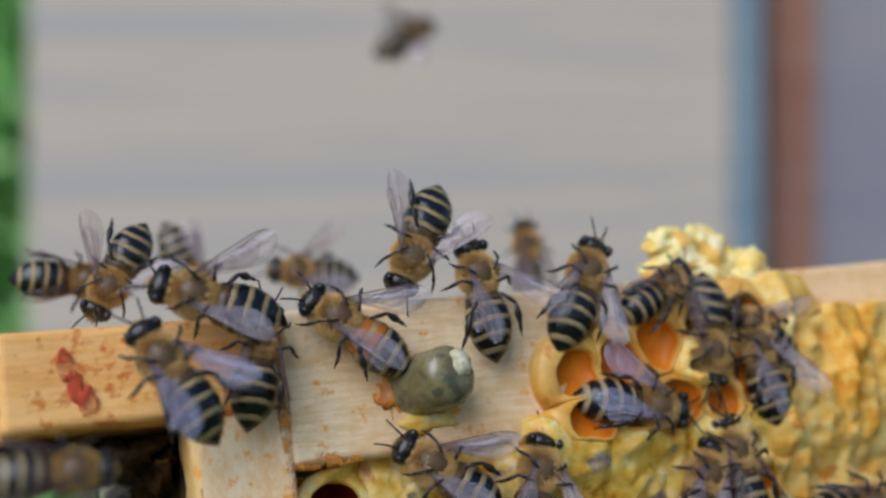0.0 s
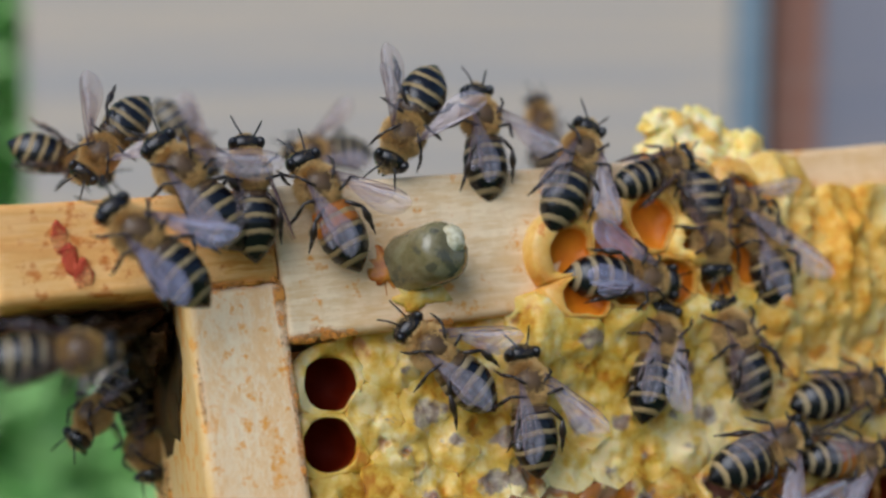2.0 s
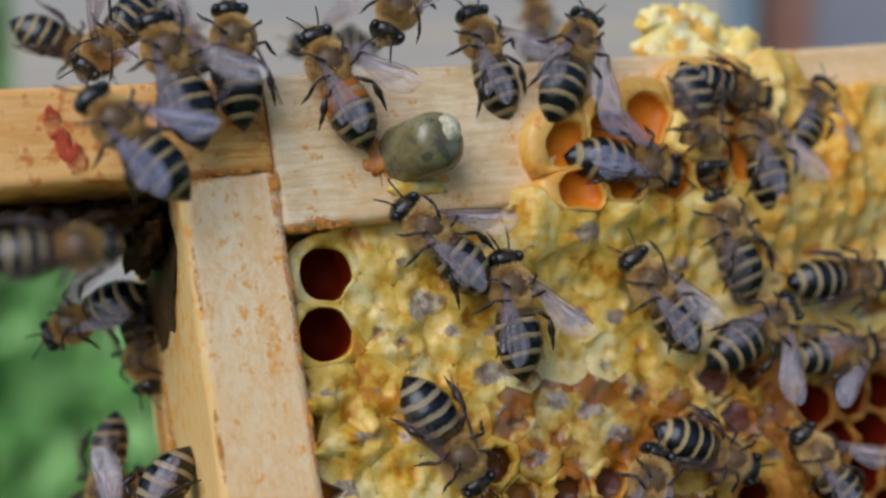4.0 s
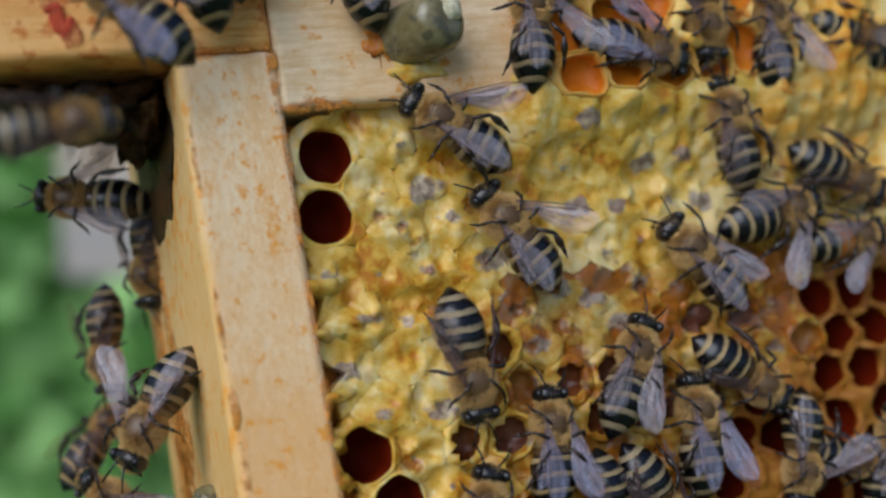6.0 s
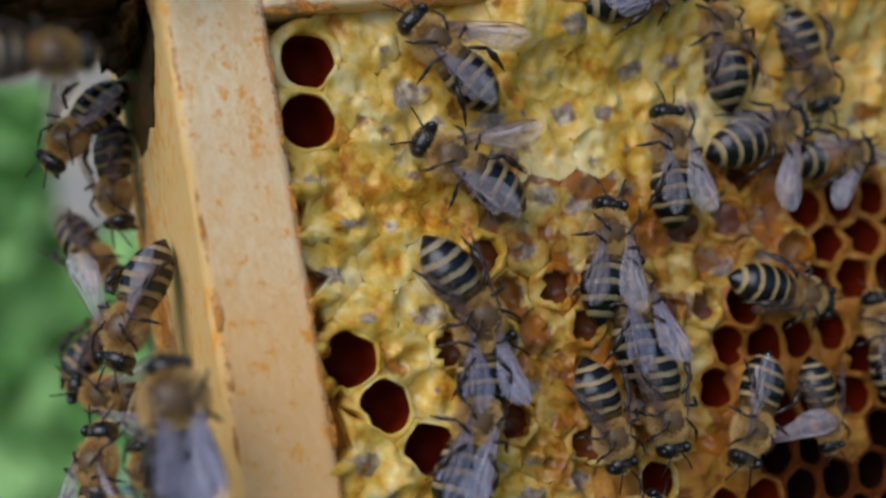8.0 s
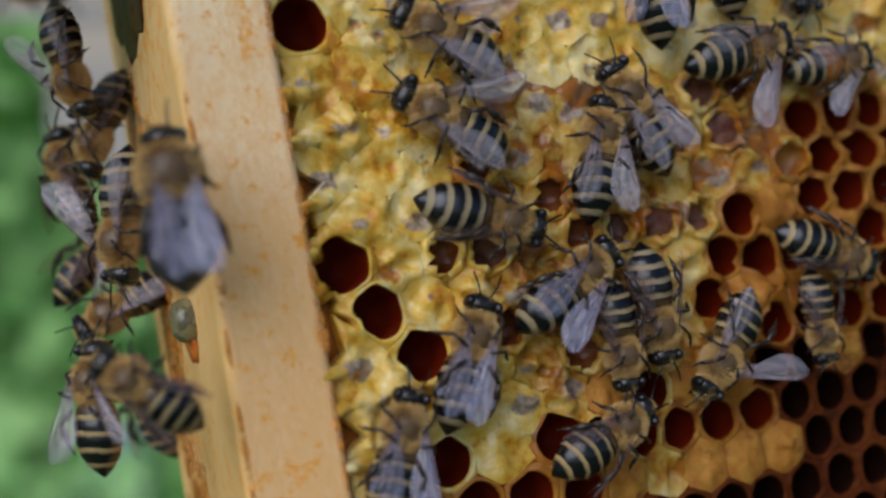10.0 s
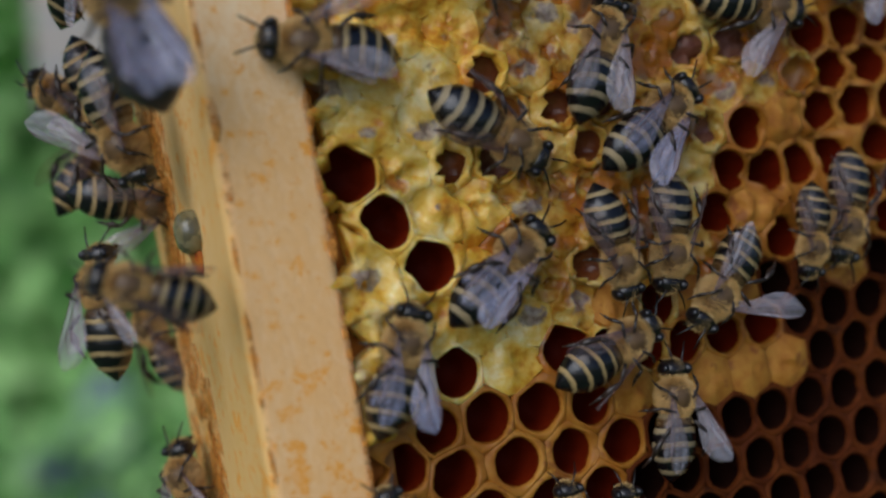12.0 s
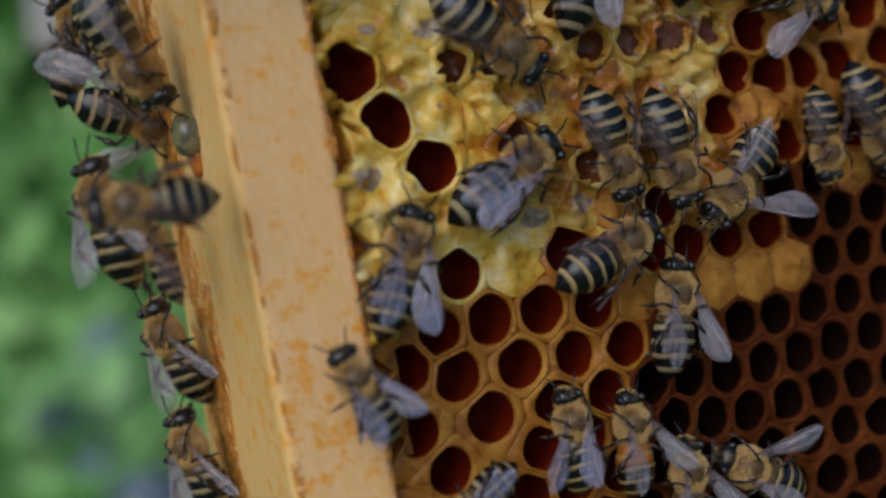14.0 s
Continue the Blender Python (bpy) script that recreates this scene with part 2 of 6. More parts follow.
SPIKE_WAX = wax_material("fresh_wax", [(0.38, (0.64, 0.25, 0.015)), (0.47, (0.72, 0.38, 0.045)), (0.58, (0.80, 0.55, 0.16)), (0.7, (0.85, 0.70, 0.34))], (0.66, 0.26, 0.02), 0.60, 0.6, 0.2, 1.0, 0.2)
BURR_WAX = wax_material("burr_wax", [(0.36, (0.74, 0.42, 0.04)), (0.48, (0.82, 0.58, 0.12)), (0.58, (0.87, 0.72, 0.30)), (0.7, (0.92, 0.84, 0.55))], (0.78, 0.42, 0.03), 0.60, 0.5, 0.35, 1.0, 0.3)
BROOD_RIM = wax_material("brood_rim_wax", [(0.36, (0.046, 0.008, 0.001)), (0.52, (0.085, 0.018, 0.002)), (0.7, (0.135, 0.035, 0.004))], (0.046, 0.012, 0.003), 0.62, 0.7, 0.05, 0.6, 0.12)
BROOD_CAP = wax_material("brood_capping", [(0.36, (0.24, 0.066, 0.006)), (0.52, (0.39, 0.15, 0.011)), (0.7, (0.50, 0.25, 0.03))], (0.24, 0.07, 0.012), 0.60, 0.7, 0.05, 0.9)
ORANGE_RIM = wax_material("orange_rim_wax", [(0.36, (0.22, 0.066, 0.004)), (0.52, (0.34, 0.125, 0.008)), (0.7, (0.45, 0.21, 0.024))], (0.22, 0.07, 0.008), 0.60, 0.5, 0.12)
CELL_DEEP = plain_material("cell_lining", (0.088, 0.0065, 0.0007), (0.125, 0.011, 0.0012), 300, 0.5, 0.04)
# near-black: the shade deep inside brood cells is put into this lining
CELL_SHADE = plain_material("shaded_brood_lining", (0.007, 0.002, 0.001), (0.014, 0.004, 0.002), 300, 0.6, 0.06)
HONEY = plain_material("wet_honey", (0.56, 0.13, 0.002), (0.74, 0.26, 0.008), 200, 0.4, 0.2)
SPACER = wax_material("spacer_plastic", [(0.36, (0.10, 0.08, 0.03)), (0.50, (0.17, 0.14, 0.06)), (0.66, (0.25, 0.22, 0.12))], (0.085, 0.08, 0.05), 0.56, 0.14, 0.1, 0.25, 0.6)
NAIL_TIP = plain_material("spacer_tip", (0.34, 0.27, 0.10), (0.88, 0.82, 0.60), 1100, 0.18, bump=0.6, depth=0.0003)
CHITIN = plain_material("dark_chitin", (0.006, 0.0055, 0.006), (0.016, 0.012, 0.010), 900, 0.24, bump=0.25)
LEG = plain_material("leg_chitin", (0.012, 0.008, 0.007), (0.035, 0.02, 0.013), 900, 0.34)
EYE = plain_material("compound_eye", (0.004, 0.004, 0.006), (0.008, 0.007, 0.010), 6000, 0.30, bump=0.15)
THORAX = plain_material("brown_thorax", (0.085, 0.047, 0.020), (0.15, 0.085, 0.034), 700, 0.40, bump=0.5)
FUZZ = plain_material("thorax_down", (0.60, 0.37, 0.11), (0.76, 0.55, 0.25), 300, 0.8, 0.15)
GREY_FUZZ = plain_material("grey_down", (0.27, 0.18, 0.07), (0.40, 0.29, 0.13), 300, 0.8, 0.15)
ABDOMEN = banded_material("banded_abdomen", (0.004, 0.004, 0.006), (0.42, 0.295, 0.115), (0.075, 0.038, 0.012), 0.85)
AMBER = banded_material("amber_abdomen", (0.004, 0.004, 0.006), (0.42, 0.28, 0.10), (0.42, 0.13, 0.012), 1.9)
DRONE = plain_material("drone_abdomen", (0.012, 0.012, 0.018), (0.04, 0.035, 0.04), 300, 0.35)
# the lilac-white film colour carries some reflected sky
WING = wing_material("wing_membrane", (0.74, 0.67, 0.76), (0.92, 0.88, 0.96), 0.05, 0.30)
CLEAR_WING = wing_material("clear_wing", (0.50, 0.45, 0.50), (0.70, 0.66, 0.72), 0.01, 0.10)
# bluer film: the sky's reflection is put into its colour
SKY_WING = wing_material("sky_tinted_wing", (0.56, 0.54, 0.78), (0.76, 0.76, 0.98), 0.10, 0.30)
VEIN = plain_material("wing_vein", (0.09, 0.045, 0.045), (0.16, 0.09, 0.085), 900, 0.4)


# ---- mesh helpers (all sizes in millimetres) ----
def link_mesh(name, bm, mats, parent=None, label="", smooth=True):
    me = bpy.data.meshes.new(name)
    bmesh.ops.scale(bm, vec=(MM, MM, MM), verts=bm.verts)
    bm.to_mesh(me)
    bm.free()
    for m in mats if isinstance(mats, (list, tuple)) else [mats]:
        me.materials.append(m)
    if smooth:
        me.polygons.foreach_set("use_smooth", [True] * len(me.polygons))
    ob = new(name, me)
    ob.parent = parent
    if label:
        tagged(ob, label)
    return ob


def part(name, bm, mats, parent, label="", smooth=True):
    return link_mesh(name, bm, mats, parent, label, smooth)


def block(x0, x1, y0, y1, z0, z1, bevel=0.5, cuts=0, wobble=0.0, seed=0):
    bm = bmesh.new()
    bmesh.ops.create_cube(bm, size=1)
    for v in bm.verts:
        v.co = Vector(((x0 + x1) / 2 + v.co.x * (x1 - x0), (y0 + y1) / 2 + v.co.y * (y1 - y0), (z0 + z1) / 2 + v.co.z * (z1 - z0)))
    if cuts:
        longest = max(range(3), key=lambda i: (x1 - x0, y1 - y0, z1 - z0)[i])
        edges = [e for e in bm.edges if abs((e.verts[0].co - e.verts[1].co)[longest]) > 1e-6]
        bmesh.ops.subdivide_edges(bm, edges=edges, cuts=cuts, use_grid_fill=True)
    if bevel:
        sharp = [e for e in bm.edges if len(e.link_faces) == 2 and e.calc_face_angle(0) > 0.5]
        bmesh.ops.bevel(bm, geom=sharp, offset=bevel, segments=4, affect="EDGES", profile=0.5)
    if wobble:
        for v in bm.verts:
            v.co += noise.noise_vector(v.co * 0.12 + Vector((seed, 0, 0))) * wobble
    return bm


def loft(bm, rings, n=14, mat=0, caps=True):
    """Rings of (centre, half width y, half height z) along a line; returns nothing."""
    loops = []
    for c, ry, rz in rings:
        loops.append([bm.verts.new((c[0], c[1] + ry * math.cos(2 * math.pi * i / n), c[2] + rz * math.sin(2 * math.pi * i / n))) for i in range(n)])
    for a, b in zip(loops, loops[1:]):
        for i in range(n):
            f = bm.faces.new((a[i], a[(i + 1) % n], b[(i + 1) % n], b[i]))
            f.material_index = mat
    if caps:
        bm.faces.new(loops[0][::-1]).material_index = mat
        bm.faces.new(loops[-1]).material_index = mat


def tube(bm, points, radii, n=6, mat=0):
    """A tube through points with a radius at each."""
    pts = [Vector(p) for p in points]
    loops = []
    for i, p in enumerate(pts):
        d = (pts[min(i + 1, len(pts) - 1)] - pts[max(i - 1, 0)]).normalized()
        a = d.cross(Vector((0, 0, 1)) if abs(d.z) < 0.9 else Vector((1, 0, 0))).normalized()
        b = d.cross(a)
        loops.append([bm.verts.new(p + (a * math.cos(2 * math.pi * k / n) + b * math.sin(2 * math.pi * k / n)) * radii[i]) for k in range(n)])
    for a, b in zip(loops, loops[1:]):
        for k in range(n):
            bm.faces.new((a[k], a[(k + 1) % n], b[(k + 1) % n], b[k])).material_index = mat
    bm.faces.new(loops[0][::-1]).material_index = mat
    bm.faces.new(loops[-1]).material_index = mat


def ball(bm, centre, radii, u=14, v=9, mat=0):
    made = bmesh.ops.create_uvsphere(bm, u_segments=u, v_segments=v, radius=1)["verts"]
    for w in made:
        w.co = Vector((centre[0] + w.co.x * radii[0], centre[1] + w.co.y * radii[1], centre[2] + w.co.z * radii[2]))
    for f in {f for w in made for f in w.link_faces}:
        f.material_index = mat


# ---- the hive frame: bars, comb and fittings that move as one ----
honeycomb = new("honeycomb")
honeycomb.matrix_world = COMB
tagged(honeycomb, "pine hive frame filled with yellow capped and dark open comb", "honeycomb")
part("top_bar", block(-41.75, 120, -2.2, 23.4, 77, 93, 0.7, 30, 0.2, 1), WOOD_X, honeycomb, smooth=False)
part("top_bar_lug", block(-68.8, -41.8, -2.0, 23.2, 83.2, 93, 0.8, 8, 0.3, 2), WOOD_LUG, honeycomb, "worn pine lug with a red marking", smooth=False)
part("side_bar", block(-51.7, -41.7, -2.0, 36.0, -75, 83.1, 1.0, 40, 0.12, 3), WOOD_Z, honeycomb, "pale pine side bar flecked with propolis", smooth=False)


# ---- surroundings ----
def grass_material():
    n = Nodes("grass")
    a = n.noise(7, 6, rough=0.65)
    b = n.noise(1.6, 3)
    col = n.ramp(n.math("ADD", n.math("MULTIPLY", a, 0.7), n.math("MULTIPLY", b, 0.3)), [(0.3, (0.03, 0.055, 0.018)), (0.5, (0.07, 0.12, 0.035)), (0.7, (0.13, 0.18, 0.06))])
    n.set(color=col, rough=0.75, spec=0.2)
    n.bump(a, 0.8, 0.05)
    return n.mat


GRASS = grass_material()
bm = bmesh.new()
bmesh.ops.create_grid(bm, x_segments=40, y_segments=40, size=60000)
ground = link_mesh("ground", bm, GRASS)
tagged(ground, "green grassy ground", "ground", kind="structure")


def painted_boards(name, pale, dark, tint):
    n = Nodes(name)
    a = n.noise(2.0, 6, (1.2, 3.0, 34.0), 0.65)
    b = n.noise(4.0, 3, (1, 1, 1))
    col = n.mix(n.grey(a, 0.45, 0.57), pale, dark)
    col = n.mix(n.grey(b, 0.45, 0.75), col, tint)
    n.set(color=col, rough=0.7)
    n.bump(a, 0.3, 0.002)
    return n.mat


BOARD = painted_boards("weathered_board", (0.56, 0.465, 0.37), (0.44, 0.40, 0.375), (0.50, 0.44, 0.40))
BLUE = painted_boards("blue_grey_paint", (0.22, 0.28, 0.33), (0.16, 0.23, 0.29), (0.26, 0.31, 0.33))
GAP_SHADE = painted_boards("gap_shade", (0.05, 0.06, 0.09), (0.06, 0.07, 0.10), (0.05, 0.06, 0.08))
RUST = painted_boards("red_brown_paint", (0.38, 0.16, 0.095), (0.43, 0.25, 0.18), (0.30, 0.15, 0.115))
MAUVE = painted_boards("grey_mauve_board", (0.28, 0.26, 0.29), (0.34, 0.29, 0.29), (0.22, 0.22, 0.27))
YB = 620
hive_box = new("hive_box")
tagged(hive_box, "weathered grey-tan wooden hive box with blue-grey corner strip", "hive box")
for k, (z0, z1) in enumerate(((925, 999), (1000, 1330))):
    part("board", block(-212 + 28 * (k == 0), 147, YB, YB + 25, z0, z1, 2), BOARD, hive_box, smooth=False)
part("side_panel", block(-180, -160, YB + 26, YB + 420, 925, 1330, 2), BOARD, hive_box, smooth=False)
part("corner_strip", block(147.5, 162, YB - 3, YB + 24, 925, 1330, 2), BLUE, hive_box, "blue-grey painted corner strip", smooth=False)
for k in range(2):
    part("leg", block(-90 + k * 200, -55 + k * 200, YB + 4, YB + 40, -10, 924.5, 2), BOARD, hive_box, smooth=False)
second_box = new("hive_box")
tagged(second_box, "mauve-grey hive box with a red-brown corner post behind", "hive box")
part("corner_post", block(173, 200, YB + 30, YB + 60, -10, 1330, 2), RUST, second_box, "red-brown painted corner post", smooth=False)
part("panel", block(200.5, 520, YB + 32, YB + 57, 640, 1330, 2), MAUVE, second_box, smooth=False)
# dark sheet added for the shade between the two boxes
part("gap_board", block(140, 168, YB + 62, YB + 80, 500, 1340, 2), GAP_SHADE, second_box, smooth=False)
part("leg", block(480, 515, YB + 60, YB + 95, -10, 639.5, 2), MAUVE, second_box, smooth=False)


def leafy(name, count, x0, x1, y0, y1, z0, z1, size, mat, seed):
    """A mass of single leaves, denser low down."""
    dice = random.Random(seed)
    bm = bmesh.new()
    for _ in range(count):
        c = Vector((dice.uniform(x0, x1), dice.uniform(y0, y1), z0 + (z1 - z0) * dice.random() ** 1.2))
        c.x += 90 * noise.noise(c * 0.004)
        turn = Euler((dice.uniform(0, 6.3), dice.uniform(-0.9, 0.9), dice.uniform(0, 6.3))).to_matrix()
        l = size * dice.uniform(0.6, 1.3)
        pts = [(0, 0, 0), (0.3 * l, 0.4 * l, 0.08 * l), (0, l, 0), (-0.3 * l, 0.4 * l, 0.08 * l)]
        bm.faces.new([bm.verts.new(c + turn @ Vector(p)) for p in pts])
    return link_mesh(name, bm, mat, smooth=False)


def leaf_material(name, a, b):
    n = Nodes(name)
    isle = n.add("ShaderNodeNewGeometry").outputs["Random Per Island"]
    n.set(color=n.mix(isle, a, b), rough=0.5, spec=0.3)
    return n.mat


LEAF = leaf_material("leaf_green", (0.18, 0.42, 0.09), (0.47, 0.72, 0.28))
tagged(leafy("hedge", 42000, -2600, 1500, 2300, 3200, 0, 3000, 170, LEAF, 3), "bright green leafy hedge behind the hives", "hedge", kind="stuff")
tagged(leafy("weeds", 5000, -700, 700, 700, 1700, 0, 320, 70, LEAF, 4), "green weeds in the grass", "weeds", kind="stuff")
# lumps added for blue-grey patches of unknown kind in the weeds
PATCH_GREY = plain_material("blue_grey_patch", (0.10, 0.13, 0.19), (0.18, 0.21, 0.28), 6, 0.7, bump=0.4, depth=0.01)
dice = random.Random(8)
for k in range(6):
    x, y = dice.uniform(-560, -180), dice.uniform(900, 1900)
    bm = bmesh.new()
    bmesh.ops.create_icosphere(bm, subdivisions=3, radius=1)
    for v in bm.verts:
        q = 1 + 0.25 * noise.noise(v.co * 1.5 + Vector((k * 3, 0, 0)))
        v.co = Vector((x + v.co.x * 60 * q, y + v.co.y * 55 * q, 150 + v.co.z * 160 * q))
    tagged(link_mesh("field_stone", bm, PATCH_GREY), "blue-grey lump added for a bluish patch among green weeds", "stone", "stones in the weeds")


# ---- wax, stains and fittings on the frame ----
def blob(x, y, z, rx, ry, rz, jag, seed, u=24, v=14):
    """An uneven lump."""
    bm = bmesh.new()
    bmesh.ops.create_uvsphere(bm, u_segments=u, v_segments=v, radius=1)
    for w in bm.verts:
        d = w.co.copy()
        k = 1 + jag * (noise.noise(d * 1.6 + Vector((seed, 0, 0))) + 0.6 * noise.noise(d * 4.1 + Vector((0, seed, 0))))
        w.co = Vector((x + d.x * rx * k, y + d.y * ry * k, z + d.z * rz * k))
    return bm


def crumbled(bm, x, y, z, seed):
    """Break a lump of wax into flakes and edges."""
    for w in bm.verts:
        d = w.co - Vector((x, y, z))
        k = 0.5 - abs(noise.noise(w.co * 0.55 + Vector((seed, 0, 0)))) + 0.6 * (0.5 - abs(noise.noise(w.co * 1.3 + Vector((0, seed, 0)))))
        w.co += d.normalized() * 0.9 * (k - 0.5)
    return bm


def smear(x0, x1, z0, z1, y, thick, seed, n=14):
    """A thin uneven film lying on a bar's face, ragged at its edge."""
    bm = bmesh.new()
    rows = []
    for k, f in enumerate((1.0, 0.9, 0.6, 0.25)):
        row = []
        for i in range(n * 2):
            a = math.pi * i / n
            r = f * (1 + 0.35 * noise.noise(Vector((math.cos(a) * 1.5, math.sin(a) * 1.5, seed))) + 0.22 * noise.noise(Vector((math.cos(a) * 4, math.sin(a) * 4, seed))))
            x = (x0 + x1) / 2 + (x1 - x0) / 2 * r * math.cos(a)
            z = (z0 + z1) / 2 + (z1 - z0) / 2 * r * math.sin(a)
            lift = -0.6 if k == 0 else thick * (0.55 + 0.5 * noise.noise(Vector((x * 1.3, z * 1.3, seed))))
            row.append(bm.verts.new((x, y - lift, z)))
        rows.append(row)
    for a, b in zip(rows, rows[1:]):
        for i in range(n * 2):
            bm.faces.new((a[i], b[i], b[(i + 1) % (n * 2)], a[(i + 1) % (n * 2)]))
    bm.faces.new(rows[-1][::-1])
    return bm


# a plastic spacer stud pushed over a nail, leaning out of the top bar
axis = Vector((0.40, -0.91, 0.02)).normalized()
base = Vector((-27.9, -1.6, 83.6))
bm = bmesh.new()
prof = [(-0.5, 3.3), (0.3, 3.4), (1.5, 3.4), (3.0, 3.4), (4.2, 3.4), (5.4, 3.3), (6.1, 3.05), (6.6, 2.5), (6.9, 1.6)]
up = axis.cross(Vector((0, 0, 1))).normalized()
over = axis.cross(up)
loops = []
for d, r in prof:
    loops.append([bm.verts.new(base + axis * d + (up * math.cos(2 * math.pi * i / 22) + over * math.sin(2 * math.pi * i / 22)) * r * 0.95 * (1 + 0.07 * noise.noise(Vector((i, d, 0))))) for i in range(22)])
for a, b in zip(loops, loops[1:]):
    for i in range(22):
        bm.faces.new((a[i], b[i], b[(i + 1) % 22], a[(i + 1) % 22]))
bm.faces.new(loops[-1][::-1])
spacer = part("spacer_stud", bm, SPACER, honeycomb, "translucent olive plastic spacer stud")
tip = base + axis * 6.2
bm = blob(tip.x + 0.35, tip.y - 0.25, tip.z + 1.0, 1.55, 0.8, 1.5, 0.16, 3, 20, 14)
part("tip", bm, NAIL_TIP, spacer, "pale shiny nail head")
part("collar", blob(-30.7, -1.8, 83.2, 1.9, 0.8, 2.3, 0.7, 8), RESIN, spacer, "reddish propolis collar")
part("wax_web", blob(-27.6, -2.0, 80.1, 3.0, 0.8, 1.5, 0.6, 15), HONEY_CAP, spacer, "amber wax web under the stud")

# a second stud driven into the bar's outer face, seen from its side
bm = bmesh.new()
rings = []
for d, r in ((-0.3, 2.1), (0.3, 2.25), (1.1, 2.25), (1.7, 2.0), (2.1, 1.4), (2.25, 0.5)):
    rings.append([bm.verts.new((-51.6 - d, 11.0 + r * math.cos(2 * math.pi * k / 20), 39.5 + r * math.sin(2 * math.pi * k / 20))) for k in range(20)])
for a, b in zip(rings, rings[1:]):
    for k in range(20):
        bm.faces.new((a[k], b[k], b[(k + 1) % 20], a[(k + 1) % 20]))
bm.faces.new(rings[-1][::-1])
stud = part("spacer_stud", bm, SPACER, honeycomb, "translucent olive plastic spacer stud")
part("collar", blob(-51.8, 12.0, 36.9, 0.7, 2.2, 1.6, 0.3, 21), RESIN, stud, "reddish propolis collar")

# stains and propolis seams
for k, (x0, x1, z0, z1) in enumerate(((-63.5, -61.9, 87.6, 91.0), (-62.8, -61.1, 85.6, 89.0), (-61.9, -60.0, 83.9, 87.4))):
    part("red_marking", smear(x0, x1, z0, z1, -2.05, 0.05, k + 2), RED_PAINT, honeycomb, "smeared red marking")
for k, (x0, x1, z0, z1) in enumerate(((-42.9, -41.7, 76.0, 84.5), (-43.0, -34.4, 76.4, 77.6), (-52.2, -43.0, 82.8, 83.4), (-41.5, -36, 76.3, 78.2), (-29, -24, 76.0, 77.8), (-33.5, -31.5, 80.5, 86.5), (-25.5, -23.0, 79.0, 81.0))):
    part("propolis_seam", smear(x0, x1, z0, z1, -2.1, 0.12, k + 11), PROPOLIS, honeycomb, "orange propolis along the joint")
dice = random.Random(12)
z = 76.0
while z > -40:
    long = dice.uniform(4, 11)
    part("propolis_seam", smear(-42.5, dice.uniform(-42.0, -41.5), z - long, z, -2.05, 0.10, z, 10), PROPOLIS, honeycomb, "orange propolis along the joint")
    if dice.random() < 0.75:
        part("propolis_seam", smear(-51.4, dice.uniform(-51.0, -50.3), z - long * 0.9, z, -2.0, 0.06, z + 3, 10), PROPOLIS, honeycomb, "orange propolis along the joint")
    z -= long * dice.uniform(0.9, 1.5)
# dark lumps under the lug: propolis, with the corner's shade put into their colour
UNDER = plain_material("shade_and_propolis", (0.012, 0.007, 0.003), (0.06, 0.028, 0.008), 420, 0.85, 0.08, bump=1.0, depth=0.0015)
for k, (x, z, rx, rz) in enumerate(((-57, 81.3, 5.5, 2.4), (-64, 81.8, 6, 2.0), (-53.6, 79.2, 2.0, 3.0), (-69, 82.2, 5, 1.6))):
    part("propolis_mass", blob(x, 12, z, rx, 9, rz, 0.45, k + 40, 36, 24), UNDER, honeycomb, "dark lumps standing in for shade and propolis under the lug")
# dark propolis on the outer face under the lug, its shade painted in
DARK_CRUST = worn_material("shaded_propolis", (0.025, 0.016, 0.006), (0.15, 0.06, 0.012), 260, 0.75, 0.5)
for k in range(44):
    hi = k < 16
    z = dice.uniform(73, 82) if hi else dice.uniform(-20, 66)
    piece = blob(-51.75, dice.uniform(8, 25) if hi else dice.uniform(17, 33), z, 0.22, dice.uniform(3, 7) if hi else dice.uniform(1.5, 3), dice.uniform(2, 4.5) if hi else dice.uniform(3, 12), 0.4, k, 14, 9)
    part("propolis_crust", piece, DARK_CRUST if hi else PROPOLIS, honeycomb, "dark brown propolis crust with painted shade" if hi else "")

# wax that ties the comb to the side bar, and burr comb on the top bar
bm = bmesh.new()
cols = [(-42.6, 0.2), (-41.9, 0.8), (-41.2, 1.5), (-40.3, 2.0), (-39.2, 2.2), (-38.2, 2.3)]
rows = []
for i in range(90):
    z = -36 + i * 1.26
    stop = -41.3 if min(abs(z - s) for s in (72.3, 66.2, 42.3)) < 3.3 else -38.2
    rows.append([bm.verts.new((min(x, stop + 0.01 * k), y + 0.6 * noise.noise(Vector((x, 0, z)) * 0.5), z)) for k, (x, y) in enumerate(cols)])
for a, b in zip(rows, rows[1:]):
    for i in range(len(cols) - 1):
        bm.faces.new((a[i], b[i], b[i + 1], a[i + 1]))
part("wax_edge", bm, EDGE_WAX, honeycomb, "amber wax in the gap beside the bar")
for k, (x, y, z, rx, ry, rz, jag) in enumerate(((10.6, 0.5, 94.6, 5.4, 2.6, 5.0, 0.45), (17.2, 0.5, 92.3, 4.6, 2.8, 4.2, 0.4), (7.4, 0, 97.6, 2.6, 1.6, 1.9, 0.4))):
    part("burr_wax", crumbled(blob(x, y, z, rx, ry, rz, jag, k + 5, 56, 34), x, y, z, k), BURR_WAX, honeycomb, "lump of bright yellow burr wax")


# ---- the comb ----
PITCH = 5.3
ROW = PITCH * 0.866


def step01(v, lo, hi):
    k = max(0.0, min(1.0, (v - lo) / (hi - lo)))
    return k * k * (3 - 2 * k)


